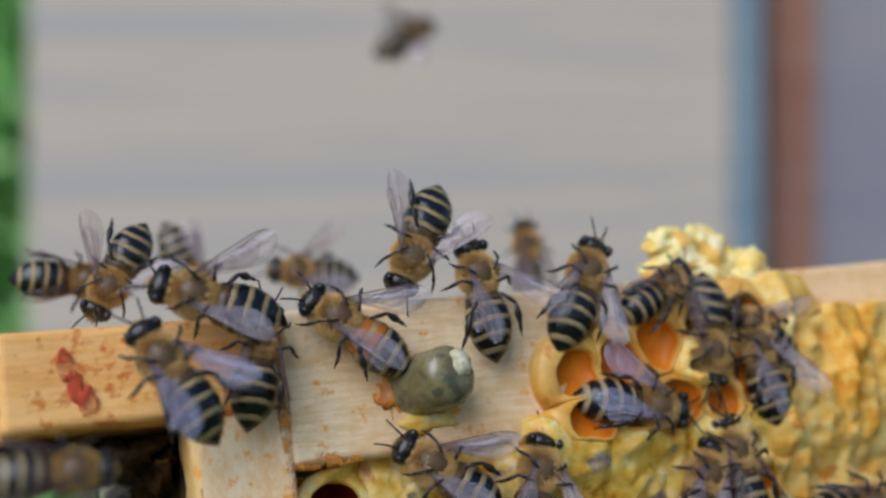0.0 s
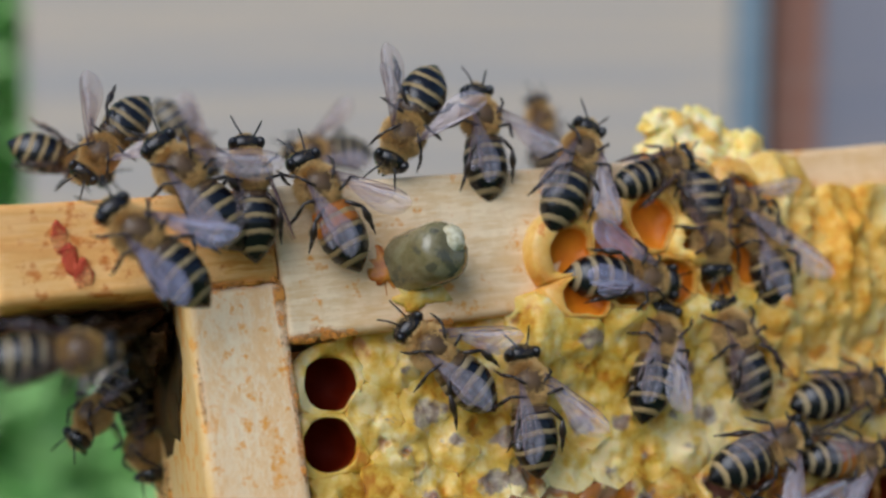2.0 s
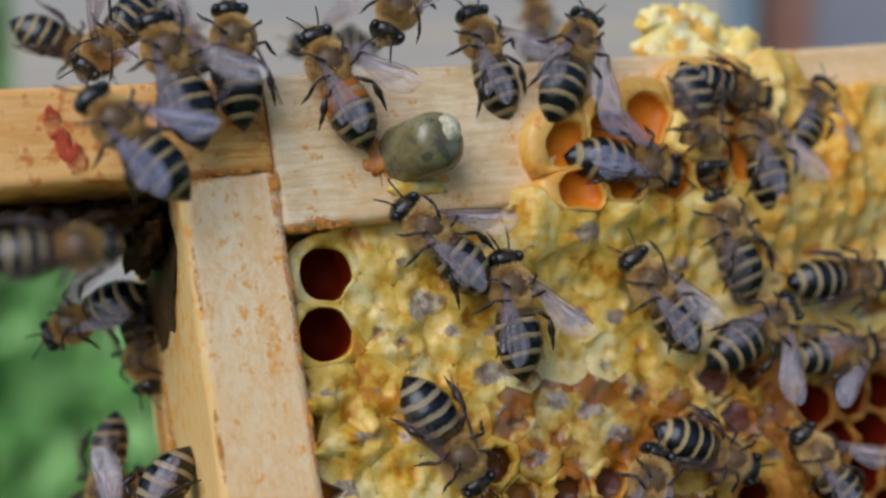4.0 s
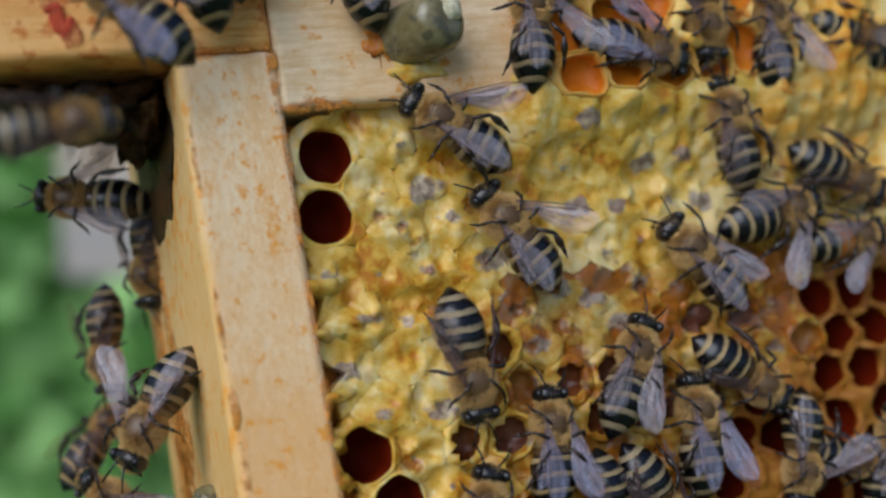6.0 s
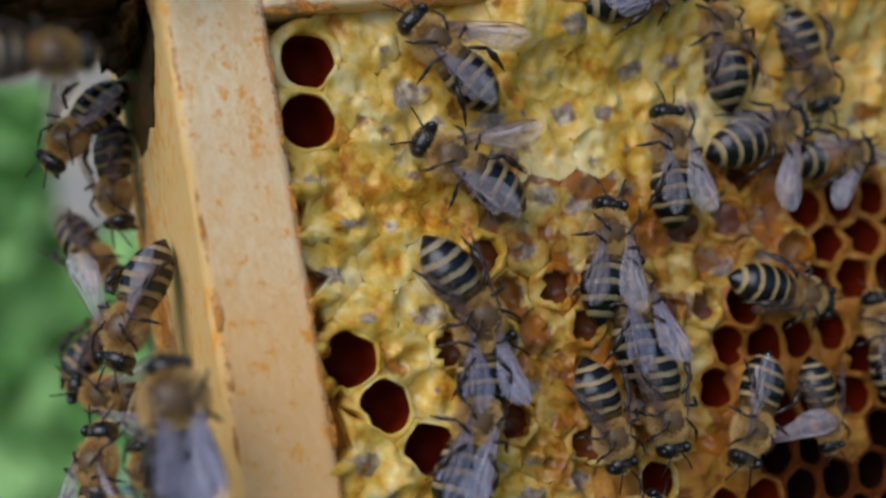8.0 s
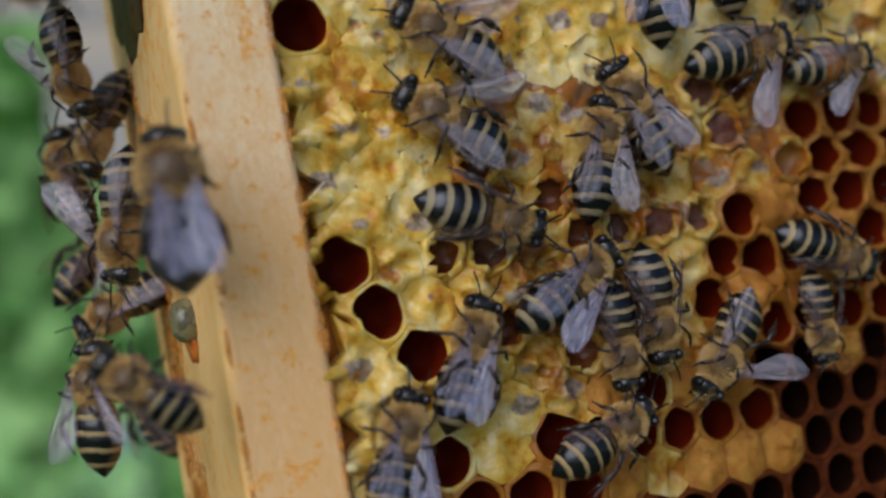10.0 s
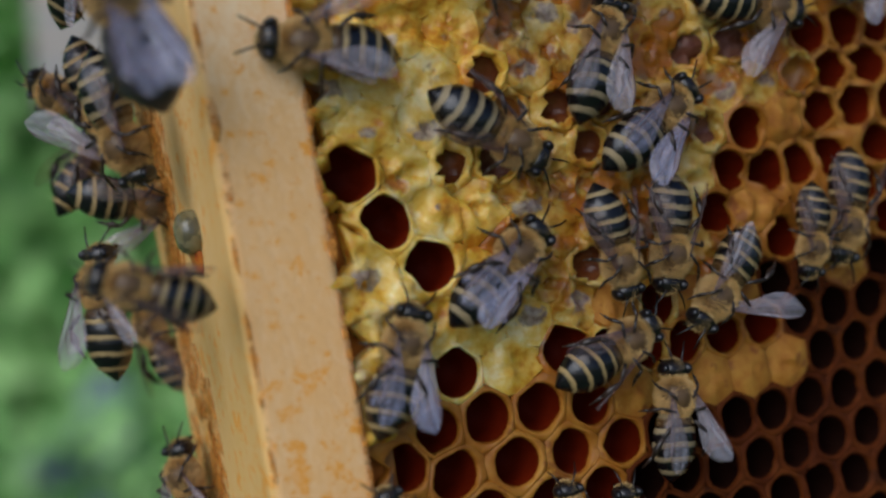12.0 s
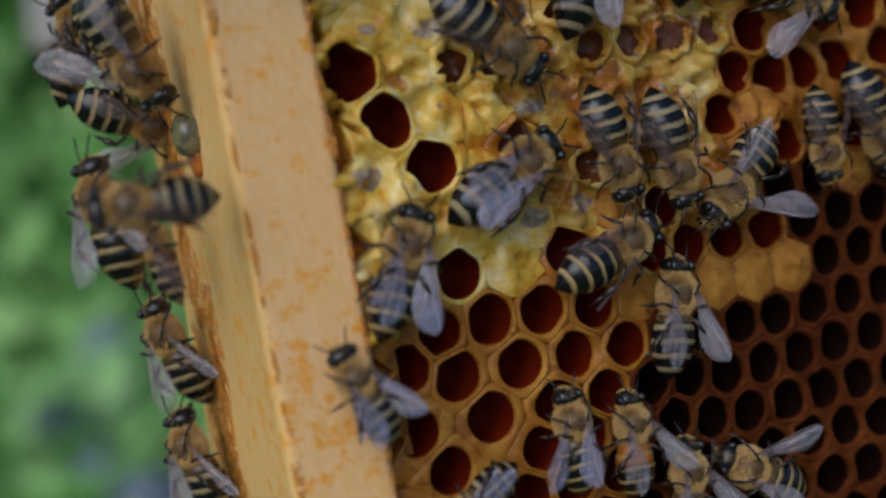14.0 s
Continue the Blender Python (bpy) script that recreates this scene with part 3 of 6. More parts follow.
def surface(x, z):
    """Depth of the comb's face: gently uneven, swelling over the top bar."""
    y = 0.5 * noise.noise(Vector((x * 0.05, 3.1, z * 0.05)))
    y += 0.8 * step01(z, 50, 30) * step01(x, -20, 0)
    y -= 4.2 * step01(z, 66, 76) * step01(x, -20, -13.5)
    return y


def lumps(x, z):
    """Fine unevenness of the wax, the same for all cells that meet at a place."""
    p = Vector((x * 0.30, 1.7, z * 0.30))
    q = Vector((x * 0.85, 4.2, z * 0.85))
    ridge = 0.5 - abs(noise.noise(p * 1.25 + Vector((5.5, 0, 0))))
    calm = 0.35 + 0.65 * step01(z, 18, 30)
    # pits gnawed into the wax
    pit = noise.noise(Vector((x * 0.24, 8.8, z * 0.24))) + 0.5 * noise.noise(Vector((x * 0.6, 2.8, z * 0.6)))
    gnawed = (0.7 + 0.9 * step01(z, 58, 50) * step01(x, -30, -22)) * step01(pit, 0.22, 0.50)
    return calm * gnawed + 1.3 * calm * (0.6 * noise.noise(p) - (0.6 + 0.6 * step01(z, 50, 44) * step01(z, 20, 26)) * ridge + 0.26 * noise.noise(q)) + 0.1


R = PITCH / math.sqrt(3)


# hollows between the comb's edge and the side bar: height, depth and half width
HOLLOWS = [(57.2, 2.3, 1.7), (50.3, 2.6, 1.7), (46.4, 2.4, 1.3), (36.0, 3.6, 2.9), (26.2, 3.0, 2.0), (20.0, 2.6, 1.8), (13.5, 2.4, 1.8), (62.0, 1.6, 1.2), (6.5, 2.4, 1.8)]


def comb_edge(z):
    """How far the comb reaches towards the side bar."""
    return -42.3 + max(1.3 * d * math.exp(-((z - h) / w) ** 2) for h, d, w in HOLLOWS)


def outline(x, z, others, n):
    """Reach of the cell at (x, z) towards n directions: half way to its neighbours, and no further than the bars."""
    out = []
    near = [(ox - x, oz - z) for ox, oz in others if 0 < (ox - x) ** 2 + (oz - z) ** 2 < 110]
    for i in range(n):
        a = 2 * math.pi * i / n
        ca, sa = math.cos(a), math.sin(a)
        r = 1.6 * R
        if z > 68 and x < -16 and sa > 0:
            r = 2.4 * R
        if x < -35.5 and ca < 0.2:
            r = (1.3 if z in (72.3, 66.2, 42.3) else 1.75) * R
        for dx, dz in near:
            along = dx * ca + dz * sa
            if along > 1e-3:
                r = min(r, (dx * dx + dz * dz) / 2 / along)
        if ca < -1e-3 and z < 76:
            reach = (x + 42.3) / -ca
            for _ in range(4):
                reach = 0.5 * (reach + max(0.5, (x - comb_edge(z + min(reach, 6) * sa)) / -ca))
            r = min(r, reach)
        if sa > 1e-3 and z < 77 and x < -16:
            r = min(r, (77.4 - z) / sa)
        out.append(max(0.6, r))
    return out


def cell_mesh(x, z, others, kind, size, dice):
    """One cell or capping, its edge shared with the cells around it; slot 0 wax, slot 1 lining or pool."""
    n = 32 if x < -34 else 20
    reach = outline(x, z, others, n)
    mean = sum(reach) / n
    bm = bmesh.new()
    seed = dice.uniform(0, 90)
    deep = surface(x, z)
    holes = {"open": 0.86, "old": 0.80, "brood": 0.77, "wet": 0.92, "spiky": 0.5, "torn": 0.66, "bitten": 0.62, "amber": 0.66, "scallop": 0.60}

    def loop(f, lift, jag=0.0, own=None, blend=0.0):
        row = []
        for i in range(n):
            a = 2 * math.pi * i / n
            ca, sa = math.cos(a), math.sin(a)
            r = reach[i] * f if own is None else (1 - blend) * min(own, reach[i] - 0.34) + blend * (reach[i] * own / mean)
            k = 3.2 if kind in ("torn", "bitten", "amber", "spiky", "scallop") else 1.6
            w = noise.noise_vector(Vector((ca * k + seed, sa * k, f + lift * 0.2)))
            r *= 1 + jag * w.x
            px, pz = r * ca, r * sa
            y = surface(x + px, z + pz) + lumps(x + px, z + pz) * (1 if own is None or lift < 1 else 0) - lift + jag * 2.0 * w.y
            if kind == "ridged":
                y -= 2.6 * max(0.0, noise.noise(Vector(((x + px) * 0.42, 7.0, (z + pz) * 0.13))) + 0.12)
            row.append(bm.verts.new((px, y - deep, pz)))
        return row

    def skin(a, b, mat):
        for i in range(n):
            bm.faces.new((a[i], b[i], b[(i + 1) % n], a[(i + 1) % n])).material_index = mat

    if kind in holes:
        hole = min(holes[kind] * R * size * (dice.uniform(0.75, 1.2) if kind in ("torn", "amber") else 1), mean * (0.92 if kind == "open" else 0.88))
        jag = {"open": 0.03, "old": 0.04, "brood": 0.03, "wet": 0.08, "spiky": 0.5, "torn": 0.34, "bitten": 0.5, "amber": 0.3, "scallop": 0.5}[kind]
        up = {"open": 0.12, "old": 0.15, "brood": 0.15, "wet": 0.35, "spiky": 1.5, "torn": 0.75, "bitten": 0.5, "amber": 0.6, "scallop": 0.7}[kind]
        skirt = loop(1.07, -0.3)
        skin(loop(1.10, -2.4), skirt, 0)
        skin(skirt, loop(1.0, 0.02), 0)
        rows = [loop(1.0, 0.0), loop(0.95, up * 0.6), loop(0, up, jag, hole + 0.18, 0.06), loop(0, up * 0.55, jag, hole, 0.05), loop(0, -0.5, jag * 0.4, hole - 0.10, 0.05)]
        for p, q in zip(rows, rows[1:]):
            skin(p, q, 0)
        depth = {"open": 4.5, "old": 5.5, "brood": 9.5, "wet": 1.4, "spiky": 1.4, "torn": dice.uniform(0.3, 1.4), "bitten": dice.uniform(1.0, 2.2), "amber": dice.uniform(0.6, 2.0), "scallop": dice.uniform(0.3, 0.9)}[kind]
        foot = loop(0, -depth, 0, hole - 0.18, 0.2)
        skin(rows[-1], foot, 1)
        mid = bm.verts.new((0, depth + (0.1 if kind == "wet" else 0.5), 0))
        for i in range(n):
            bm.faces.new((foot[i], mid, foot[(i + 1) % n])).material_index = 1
        return bm
    swell = {"honey": dice.uniform(0.05, 0.65), "brood_cap": 0.6, "broken": dice.uniform(-0.5, 0.5), "ridged": 0.3}[kind]
    rough = {"honey": 0.75, "brood_cap": 0.9, "broken": 1.5, "ridged": 1.2}[kind]
    rows = []
    skirt = loop(1.07, -0.3)
    skin(loop(1.10, -2.4), skirt, 0)
    skin(skirt, loop(1.0, 0.02), 0)
    for f in (1.0, 0.86, 0.68, 0.48, 0.28, 0.1):
        row = loop(f, swell * (1 - f * f) ** 1.1)
        for v in row:
            if f < 1:
                w = noise.noise(Vector((v.co.x * 0.9 + seed, v.co.z * 0.9, seed))) + 0.35 * noise.noise(Vector((v.co.x * 2.1, v.co.z * 2.1, seed)))
                v.co.y += rough * 0.45 * w * (1 - f * f) ** 1.1
        rows.append(row)
    for p, q in zip(rows, rows[1:]):
        skin(p, q, 0)
    bm.faces.new(rows[-1][::-1])
    return bm


WET = plain_material("wet_broken_wax", (0.10, 0.024, 0.010), (0.22, 0.10, 0.065), 420, 0.25, 0.4, bump=0.8, depth=0.0006)
DEEP_WET = plain_material("wet_dark_wax", (0.10, 0.020, 0.004), (0.21, 0.07, 0.02), 420, 0.22, 0.35, bump=0.8, depth=0.0006)
AMBER_POOL = plain_material("amber_pool", (0.22, 0.07, 0.012), (0.42, 0.19, 0.03), 500, 0.3, bump=0.8, depth=0.0005)

PEACH_RIM = wax_material("honey_soaked_wax", [(0.36, (0.58, 0.22, 0.02)), (0.52, (0.68, 0.36, 0.06)), (0.7, (0.74, 0.48, 0.14))], (0.58, 0.20, 0.02), 0.62, 0.3, 0.25)


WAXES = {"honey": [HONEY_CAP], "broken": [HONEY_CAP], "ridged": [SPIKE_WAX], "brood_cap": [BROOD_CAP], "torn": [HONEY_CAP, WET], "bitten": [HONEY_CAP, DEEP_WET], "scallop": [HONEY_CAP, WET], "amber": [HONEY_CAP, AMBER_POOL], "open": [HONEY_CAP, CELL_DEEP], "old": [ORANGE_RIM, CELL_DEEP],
         "brood": [BROOD_RIM, CELL_SHADE], "wet": [PEACH_RIM, HONEY], "spiky": [SPIKE_WAX, HONEY]}
# single cells beside the side bar and at the brood's edge: place and width
SINGLE = [(-37.6, 72.3, 1.12), (-38.6, 66.2, 1.10), (-38.4, 42.3, 1.10), (-35.6, 37.1, 1.08), (-31.9, 32.2, 1.05),
          (-30.9, 21.3, 1.08), (-28.4, 16.1, 1.08), (-33.9, 16.0, 0.98), (-22.5, 15.9, 1.05), (-18.5, 21.3, 1.05), (-25.9, 11.0, 1.05),
          (-19.6, 10.6, 1.0), (-16.6, 15.1, 1.0), (-13.5, 10.3, 1.0), (-32.9, 11.4, 1.1), (-30.0, 6.5, 1.1), (-37.8, 13.2, 1.0),
          (8.2, 40.7, 1.0), (10.7, 35.7, 1.0), (14.8, 35.8, 1.0), (19.6, 36.0, 1.0)]


def cell_kind(x, z, r):
    if math.hypot((x - 5) * 0.75, z - 47) < 8:
        return "scallop" if r < 0.6 else "broken"
    if z > 75 or (x > 24 and z > 62):
        return "wet" if (x < 14 and (r < 0.8 or x < -4)) else "ridged" if r < 0.88 else "spiky"
    if z > 66 and x > 12:
        return "ridged" if r < 0.8 else "spiky"
    if math.hypot(x - 6.5, (z - 15.2) * 1.4) < 5 or math.hypot(x - 20.5, z - 23) < 3:
        return "brood_cap"
    edge = 13 + 4 * noise.noise(Vector((x * 0.2, 0, z * 0.2)))
    if x > -16 and z < edge + 5 * step01(x, -4, 8):
        return "brood"
    if x > 9 and z < 30 or x > 17 and z < 54:
        return "brood" if z < 26 else "open"
    if x > -16 and z < 25:
        return "open" if r < 0.45 else "brood_cap" if r < 0.8 else "broken"
    if x <= -16 and z < 19:
        return "open"
    if x > 1 and 24 < z < 42:
        return "brood_cap" if r < 0.75 else "open"
    if 19 < z < 47 and x > -27:
        return "torn" if r < 0.20 else "amber" if r < 0.36 else "honey" if r < 0.46 else "broken"
    return "broken" if r < 0.25 else "honey"


midrib = bmesh.new()
bmesh.ops.create_cube(midrib, size=1, matrix=Matrix.Translation((38, 11.5, 5)) @ Matrix.Diagonal((160, 2.0, 143, 1)))
comb = part("comb", midrib, BROOD_RIM, honeycomb, "wax comb of capped honey and open brood")
dice = random.Random(5)
spots = []
for j in range(-10, 20):
    for i in range(-9, 13):
        x = (i + 0.5 * (j % 2)) * PITCH
        z = j * ROW
        low = step01(z, 34, 26)
        x += (1.2 + 0.5 * low) * step01(x, 0, -14)
        z += 2.3 * low * step01(x, -4, -14)
        x += 0.30 * noise.noise(Vector((x * 0.11, 0, z * 0.11))) * (1 + 1.5 * (z > 45))
        z += 0.30 * noise.noise(Vector((x * 0.11, 9, z * 0.11))) * (1 + 1.5 * (z > 45))
        # the brood's rows spread a little towards its upper edge
        wide = step01(x, -8, -1) * step01(z, 28, 20)
        x += wide * (0.8 + 0.06 * (z - 5) - 0.05 * max(0.0, x - 9))
        z += wide * 0.07 * (z - 5)
        if x < -40.6 or (z > 74.5 and x < -11.5) or z > 87.5 or (x > 19 and z > 84):
            continue
        spots.append([x, z, None, 1.0])
SPURS = [(59.3, -42.3, 0.2), (54.7, -42.2, 0.4), (48.3, -42.2, -0.3), (43.9, -42.5, 0.3), (40.2, -42.9, -0.4), (32.1, -43.4, 0.2), (28.6, -42.5, -0.1), (23.0, -42.3, 0.3), (17.0, -42.3, 0.0), (10.0, -42.3, 0.3)]
WETS = [(-9.0, 77.6, 1.1), (-3.8, 78.4, 1.05), (1.0, 85.0, 1.1), (12.6, 79.8, 1.05)]
for x, z, size in WETS:
    near = min(spots, key=lambda s: (s[0] - x) ** 2 + (s[1] - z) ** 2 + (1e6 if s[2] else 0))
    near[:] = [x, z, "wet", size]
for x, z, size in SINGLE:
    near = min(spots, key=lambda s: (s[0] - x) ** 2 + (s[1] - z) ** 2 + (1e6 if s[2] else 0))
    near[:] = [x, z, "open", size]
singles = [(x, z) for x, z, size in SINGLE + WETS]
spots = [s for s in spots if s[2] or min((s[0] - x) ** 2 + (s[1] - z) ** 2 for x, z in singles) > 4.1 ** 2]
# even out what lies beside the single cells
for _ in range(6):
    for s in spots:
        if s[2]:
            continue
        px, pz = 0.0, 0.0
        for o in spots:
            dx, dz = s[0] - o[0], s[1] - o[1]
            d = math.hypot(dx, dz)
            room = 5.6 if o[2] == "open" else 5.0
            if 0 < d < room:
                px += dx / d * (room - d) * 0.3
                pz += dz / d * (room - d) * 0.3
        s[0] = max(-40.9, s[0] + px)
        s[1] += pz
# cappings that bees have bitten open, wet and dark within
for x, z in ((-24.8, 50.8), (-27.0, 41.0), (-11.5, 42.6), (-15.5, 44.0), (-16.9, 29.6), (12.5, 54.2), (-21.5, 34.5)):
    free = [s for s in spots if not s[2]]
    min(free, key=lambda s: (s[0] - x) ** 2 + (s[1] - z) ** 2)[2] = "bitten"
for x, z in ((6.3, 19.2), (2.0, 18.7), (-4.9, 19.5), (19.4, 51.5)):
    free = [s for s in spots if not s[2]]
    min(free, key=lambda s: (s[0] - x) ** 2 + (s[1] - z) ** 2)[2] = "old"
places = [(s[0], s[1]) for s in spots]
for x, z, kind, size in sorted(spots, key=lambda s: (s[0] + 8) ** 2 * 0.8 + (s[1] - 36) ** 2 * 0.55):
    kind = kind or cell_kind(x, z, dice.random())
    if kind == "open" and (x > 2 or z < 18):
        kind = "old"
    bm = cell_mesh(x, z, places, kind, size, dice)
    name = "capping" if kind in ("honey", "brood_cap", "broken", "ridged") else "cell"
    mats = list(WAXES[kind])
    # a browner, darker capping wax towards the right and below the top
    if mats[0] is HONEY_CAP and x > -22 + 9 * noise.noise(Vector((x * 0.1, 0, z * 0.1))) and z < 57:
        mats[0] = BROWN_CAP
    ob = link_mesh(name, bm, mats, comb)
    ob.matrix_local = Matrix.Translation(Vector((x, surface(x, z), z)) * MM)


# spurs of wax that hold the comb's edge to the side bar
for z, tip, rise in SPURS:
    bm = bmesh.new()
    root = 2.0 if abs(z - 42.3) < 3.6 else 0.0
    tube(bm, [(-38.9 - root, surface(-38.9, z) - 0.1, z - rise), (-40.2 - root * 0.6, -0.4, z - rise * 0.6), (-41.4, -1.4, z - rise * 0.2), (tip + 0.7, -2.05, z), (tip, -2.05, z + rise)], [1.3, 1.2, 1.0, 0.8, 0.5], 10)
    for v in bm.verts:
        v.co.z = z + (v.co.z - z) * (0.75 + 0.5 * noise.noise((v.co.x, z, 3)))
        v.co.y += 0.75
        v.co += noise.noise_vector(v.co * 0.9) * 0.35
    link_mesh("wax_spur", bm, HONEY_CAP, comb)


# ---- honey bees ----
def hairs(bm, points, length, width, dice):
    """Fine hairs standing on (place, normal) pairs, combed backwards."""
    for p, nrm in points:
        d = (nrm + Vector((-0.45, dice.uniform(-0.35, 0.35), dice.uniform(-0.3, 0.3)))).normalized()
        side = d.cross(Vector((dice.uniform(-1, 1), dice.uniform(-1, 1), dice.uniform(-1, 1)))).normalized() * width
        l = length * dice.uniform(0.6, 1.2)
        bm.faces.new((bm.verts.new(p - side), bm.verts.new(p + side), bm.verts.new(p + d * l)))


def over_ball(centre, radii, count, dice, low=-0.5, bald=0.0):
    """Places on an egg shape; bald: the share of its top that stays bare, thinly haired at its edge."""
    out = []
    while len(out) < count:
        v = Vector((dice.gauss(0, 1), dice.gauss(0, 1), dice.gauss(0, 1))).normalized()
        if v.z < low:
            continue
        if bald and v.z > bald + dice.uniform(-0.22, 0.16) and v.x > -0.62 and dice.random() < 0.998:
            continue
        p = Vector(centre) + Vector((v.x * radii[0], v.y * radii[1], v.z * radii[2])) * 0.97
        out.append((p, Vector((v.x / radii[0], v.y / radii[1], v.z / radii[2])).normalized()))
    return out


def abdomen_rings(stout=1.0, length=1.0):
    """Six overlapping plates; each swells and steps down onto the next."""
    rings = []
    plates = 5
    for k in range(plates * 4 + 1):
        s = k / (plates * 4)
        w = 2.8 * ((s + 0.06) / 1.06) ** 0.28 * (1 - s ** 3.2) ** 0.9
        w = max(0.15, w) * (1 + 0.05 * ((k % 4) / 3 - 0.5)) * stout
        rings.append(((0.15 - 7.3 * s * length, 0, -0.75 * s * s), w, w * 0.86))
    return rings


def wing_mesh(length, width, hind):
    """A pleated membrane, narrow at its root and rounded at its tip, with branching veins."""
    bm = bmesh.new()
    cols, rows = 18, 10
    grid = []
    for i in range(cols + 1):
        s = i / cols
        tip = 1.0 if s < 0.70 else math.sqrt(max(0.004, 1 - ((s - 0.70) / 0.302) ** 2))
        full = width * (0.12 + 0.88 * step01(s, -0.05, 0.72))
        front = width * (0.08 + 0.14 * s - 0.10 * s * s) - (1 - tip) * full * 0.36
        row = []
        for q in range(rows + 1):
            f = q / rows
            pleat = 0.085 * math.sin(f * math.pi * 5.2 + s * 1.5) * min(1.0, 0.35 + s)
            bow = 0.22 * math.sin(math.pi * f) * s - 0.25 * s * s
            ripple = 0.06 * math.sin(s * 11 + f * 6) * s
            row.append(Vector((-length * s, front - full * tip * f, pleat + bow + ripple)))
        grid.append(row)
    verts = [[bm.verts.new(p) for p in row] for row in grid]
    for i in range(cols):
        for q in range(rows):
            bm.faces.new((verts[i][q], verts[i][q + 1], verts[i + 1][q + 1], verts[i + 1][q]))

    def at(s, f):
        u, w = s * cols, f * rows
        a, b = min(cols - 1, int(u)), min(rows - 1, int(w))
        return grid[a][b].lerp(grid[a + 1][b], u - a).lerp(grid[a][b + 1].lerp(grid[a + 1][b + 1], u - a), w - b) + Vector((0, 0, 0.02))

    def vein(s0, f0, s1, f1, r, n=7):
        tube(bm, [at(s0 + (s1 - s0) * k / n, f0 + (f1 - f0) * (k / n) ** 1.4) for k in range(n + 1)], [r * 0.72 * (1 - 0.5 * k / n) for k in range(n + 1)], 4, 1)

    vein(0, 0.02, 0.93, 0.02, 0.085, 12)
    if hind:
        vein(0, 0.3, 0.85, 0.35, 0.045)
        vein(0.15, 0.5, 0.75, 0.80, 0.04)
        vein(0.45, 0.33, 0.55, 0.60, 0.03, 2)
        return bm
    vein(0, 0.25, 0.72, 0.17, 0.06)
    vein(0.0, 0.45, 0.80, 0.42, 0.055)
    vein(0.05, 0.62, 0.70, 0.72, 0.045)
    vein(0.1, 0.8, 0.62, 0.95, 0.04)
    vein(0.55, 0.18, 0.92, 0.04, 0.045)
    for s0, f0, s1, f1 in ((0.42, 0.2, 0.48, 0.44), (0.60, 0.18, 0.66, 0.44), (0.74, 0.16, 0.78, 0.42), (0.40, 0.44, 0.46, 0.68), (0.66, 0.44, 0.62, 0.72), (0.78, 0.42, 0.90, 0.62)):
        vein(s0, f0, s1, f1, 0.035, 2)
    return bm


def set_wings(bee, left, right, raise_, dice, roll=10):
    """Swing the four wings out from the line of the body by degrees, and up; a negative roll lays them along the flanks."""
    for child in bee.children:
        kind = child.name.split(".")[0]
        if kind not in ("forewing", "hindwing"):
            continue
        s = 1 if child.location.y > 0 else -1
        swing = (left if s > 0 else right) + (9 if kind == "hindwing" else 0) + dice.uniform(-3, 3)
        turn = Euler((radians(s * (roll + raise_ * 0.4)), radians(raise_ + (6 if kind == "forewing" else 4)), radians(-s * swing)))
        child.matrix_local = Matrix.Translation(child.location) @ turn.to_matrix().to_4x4()


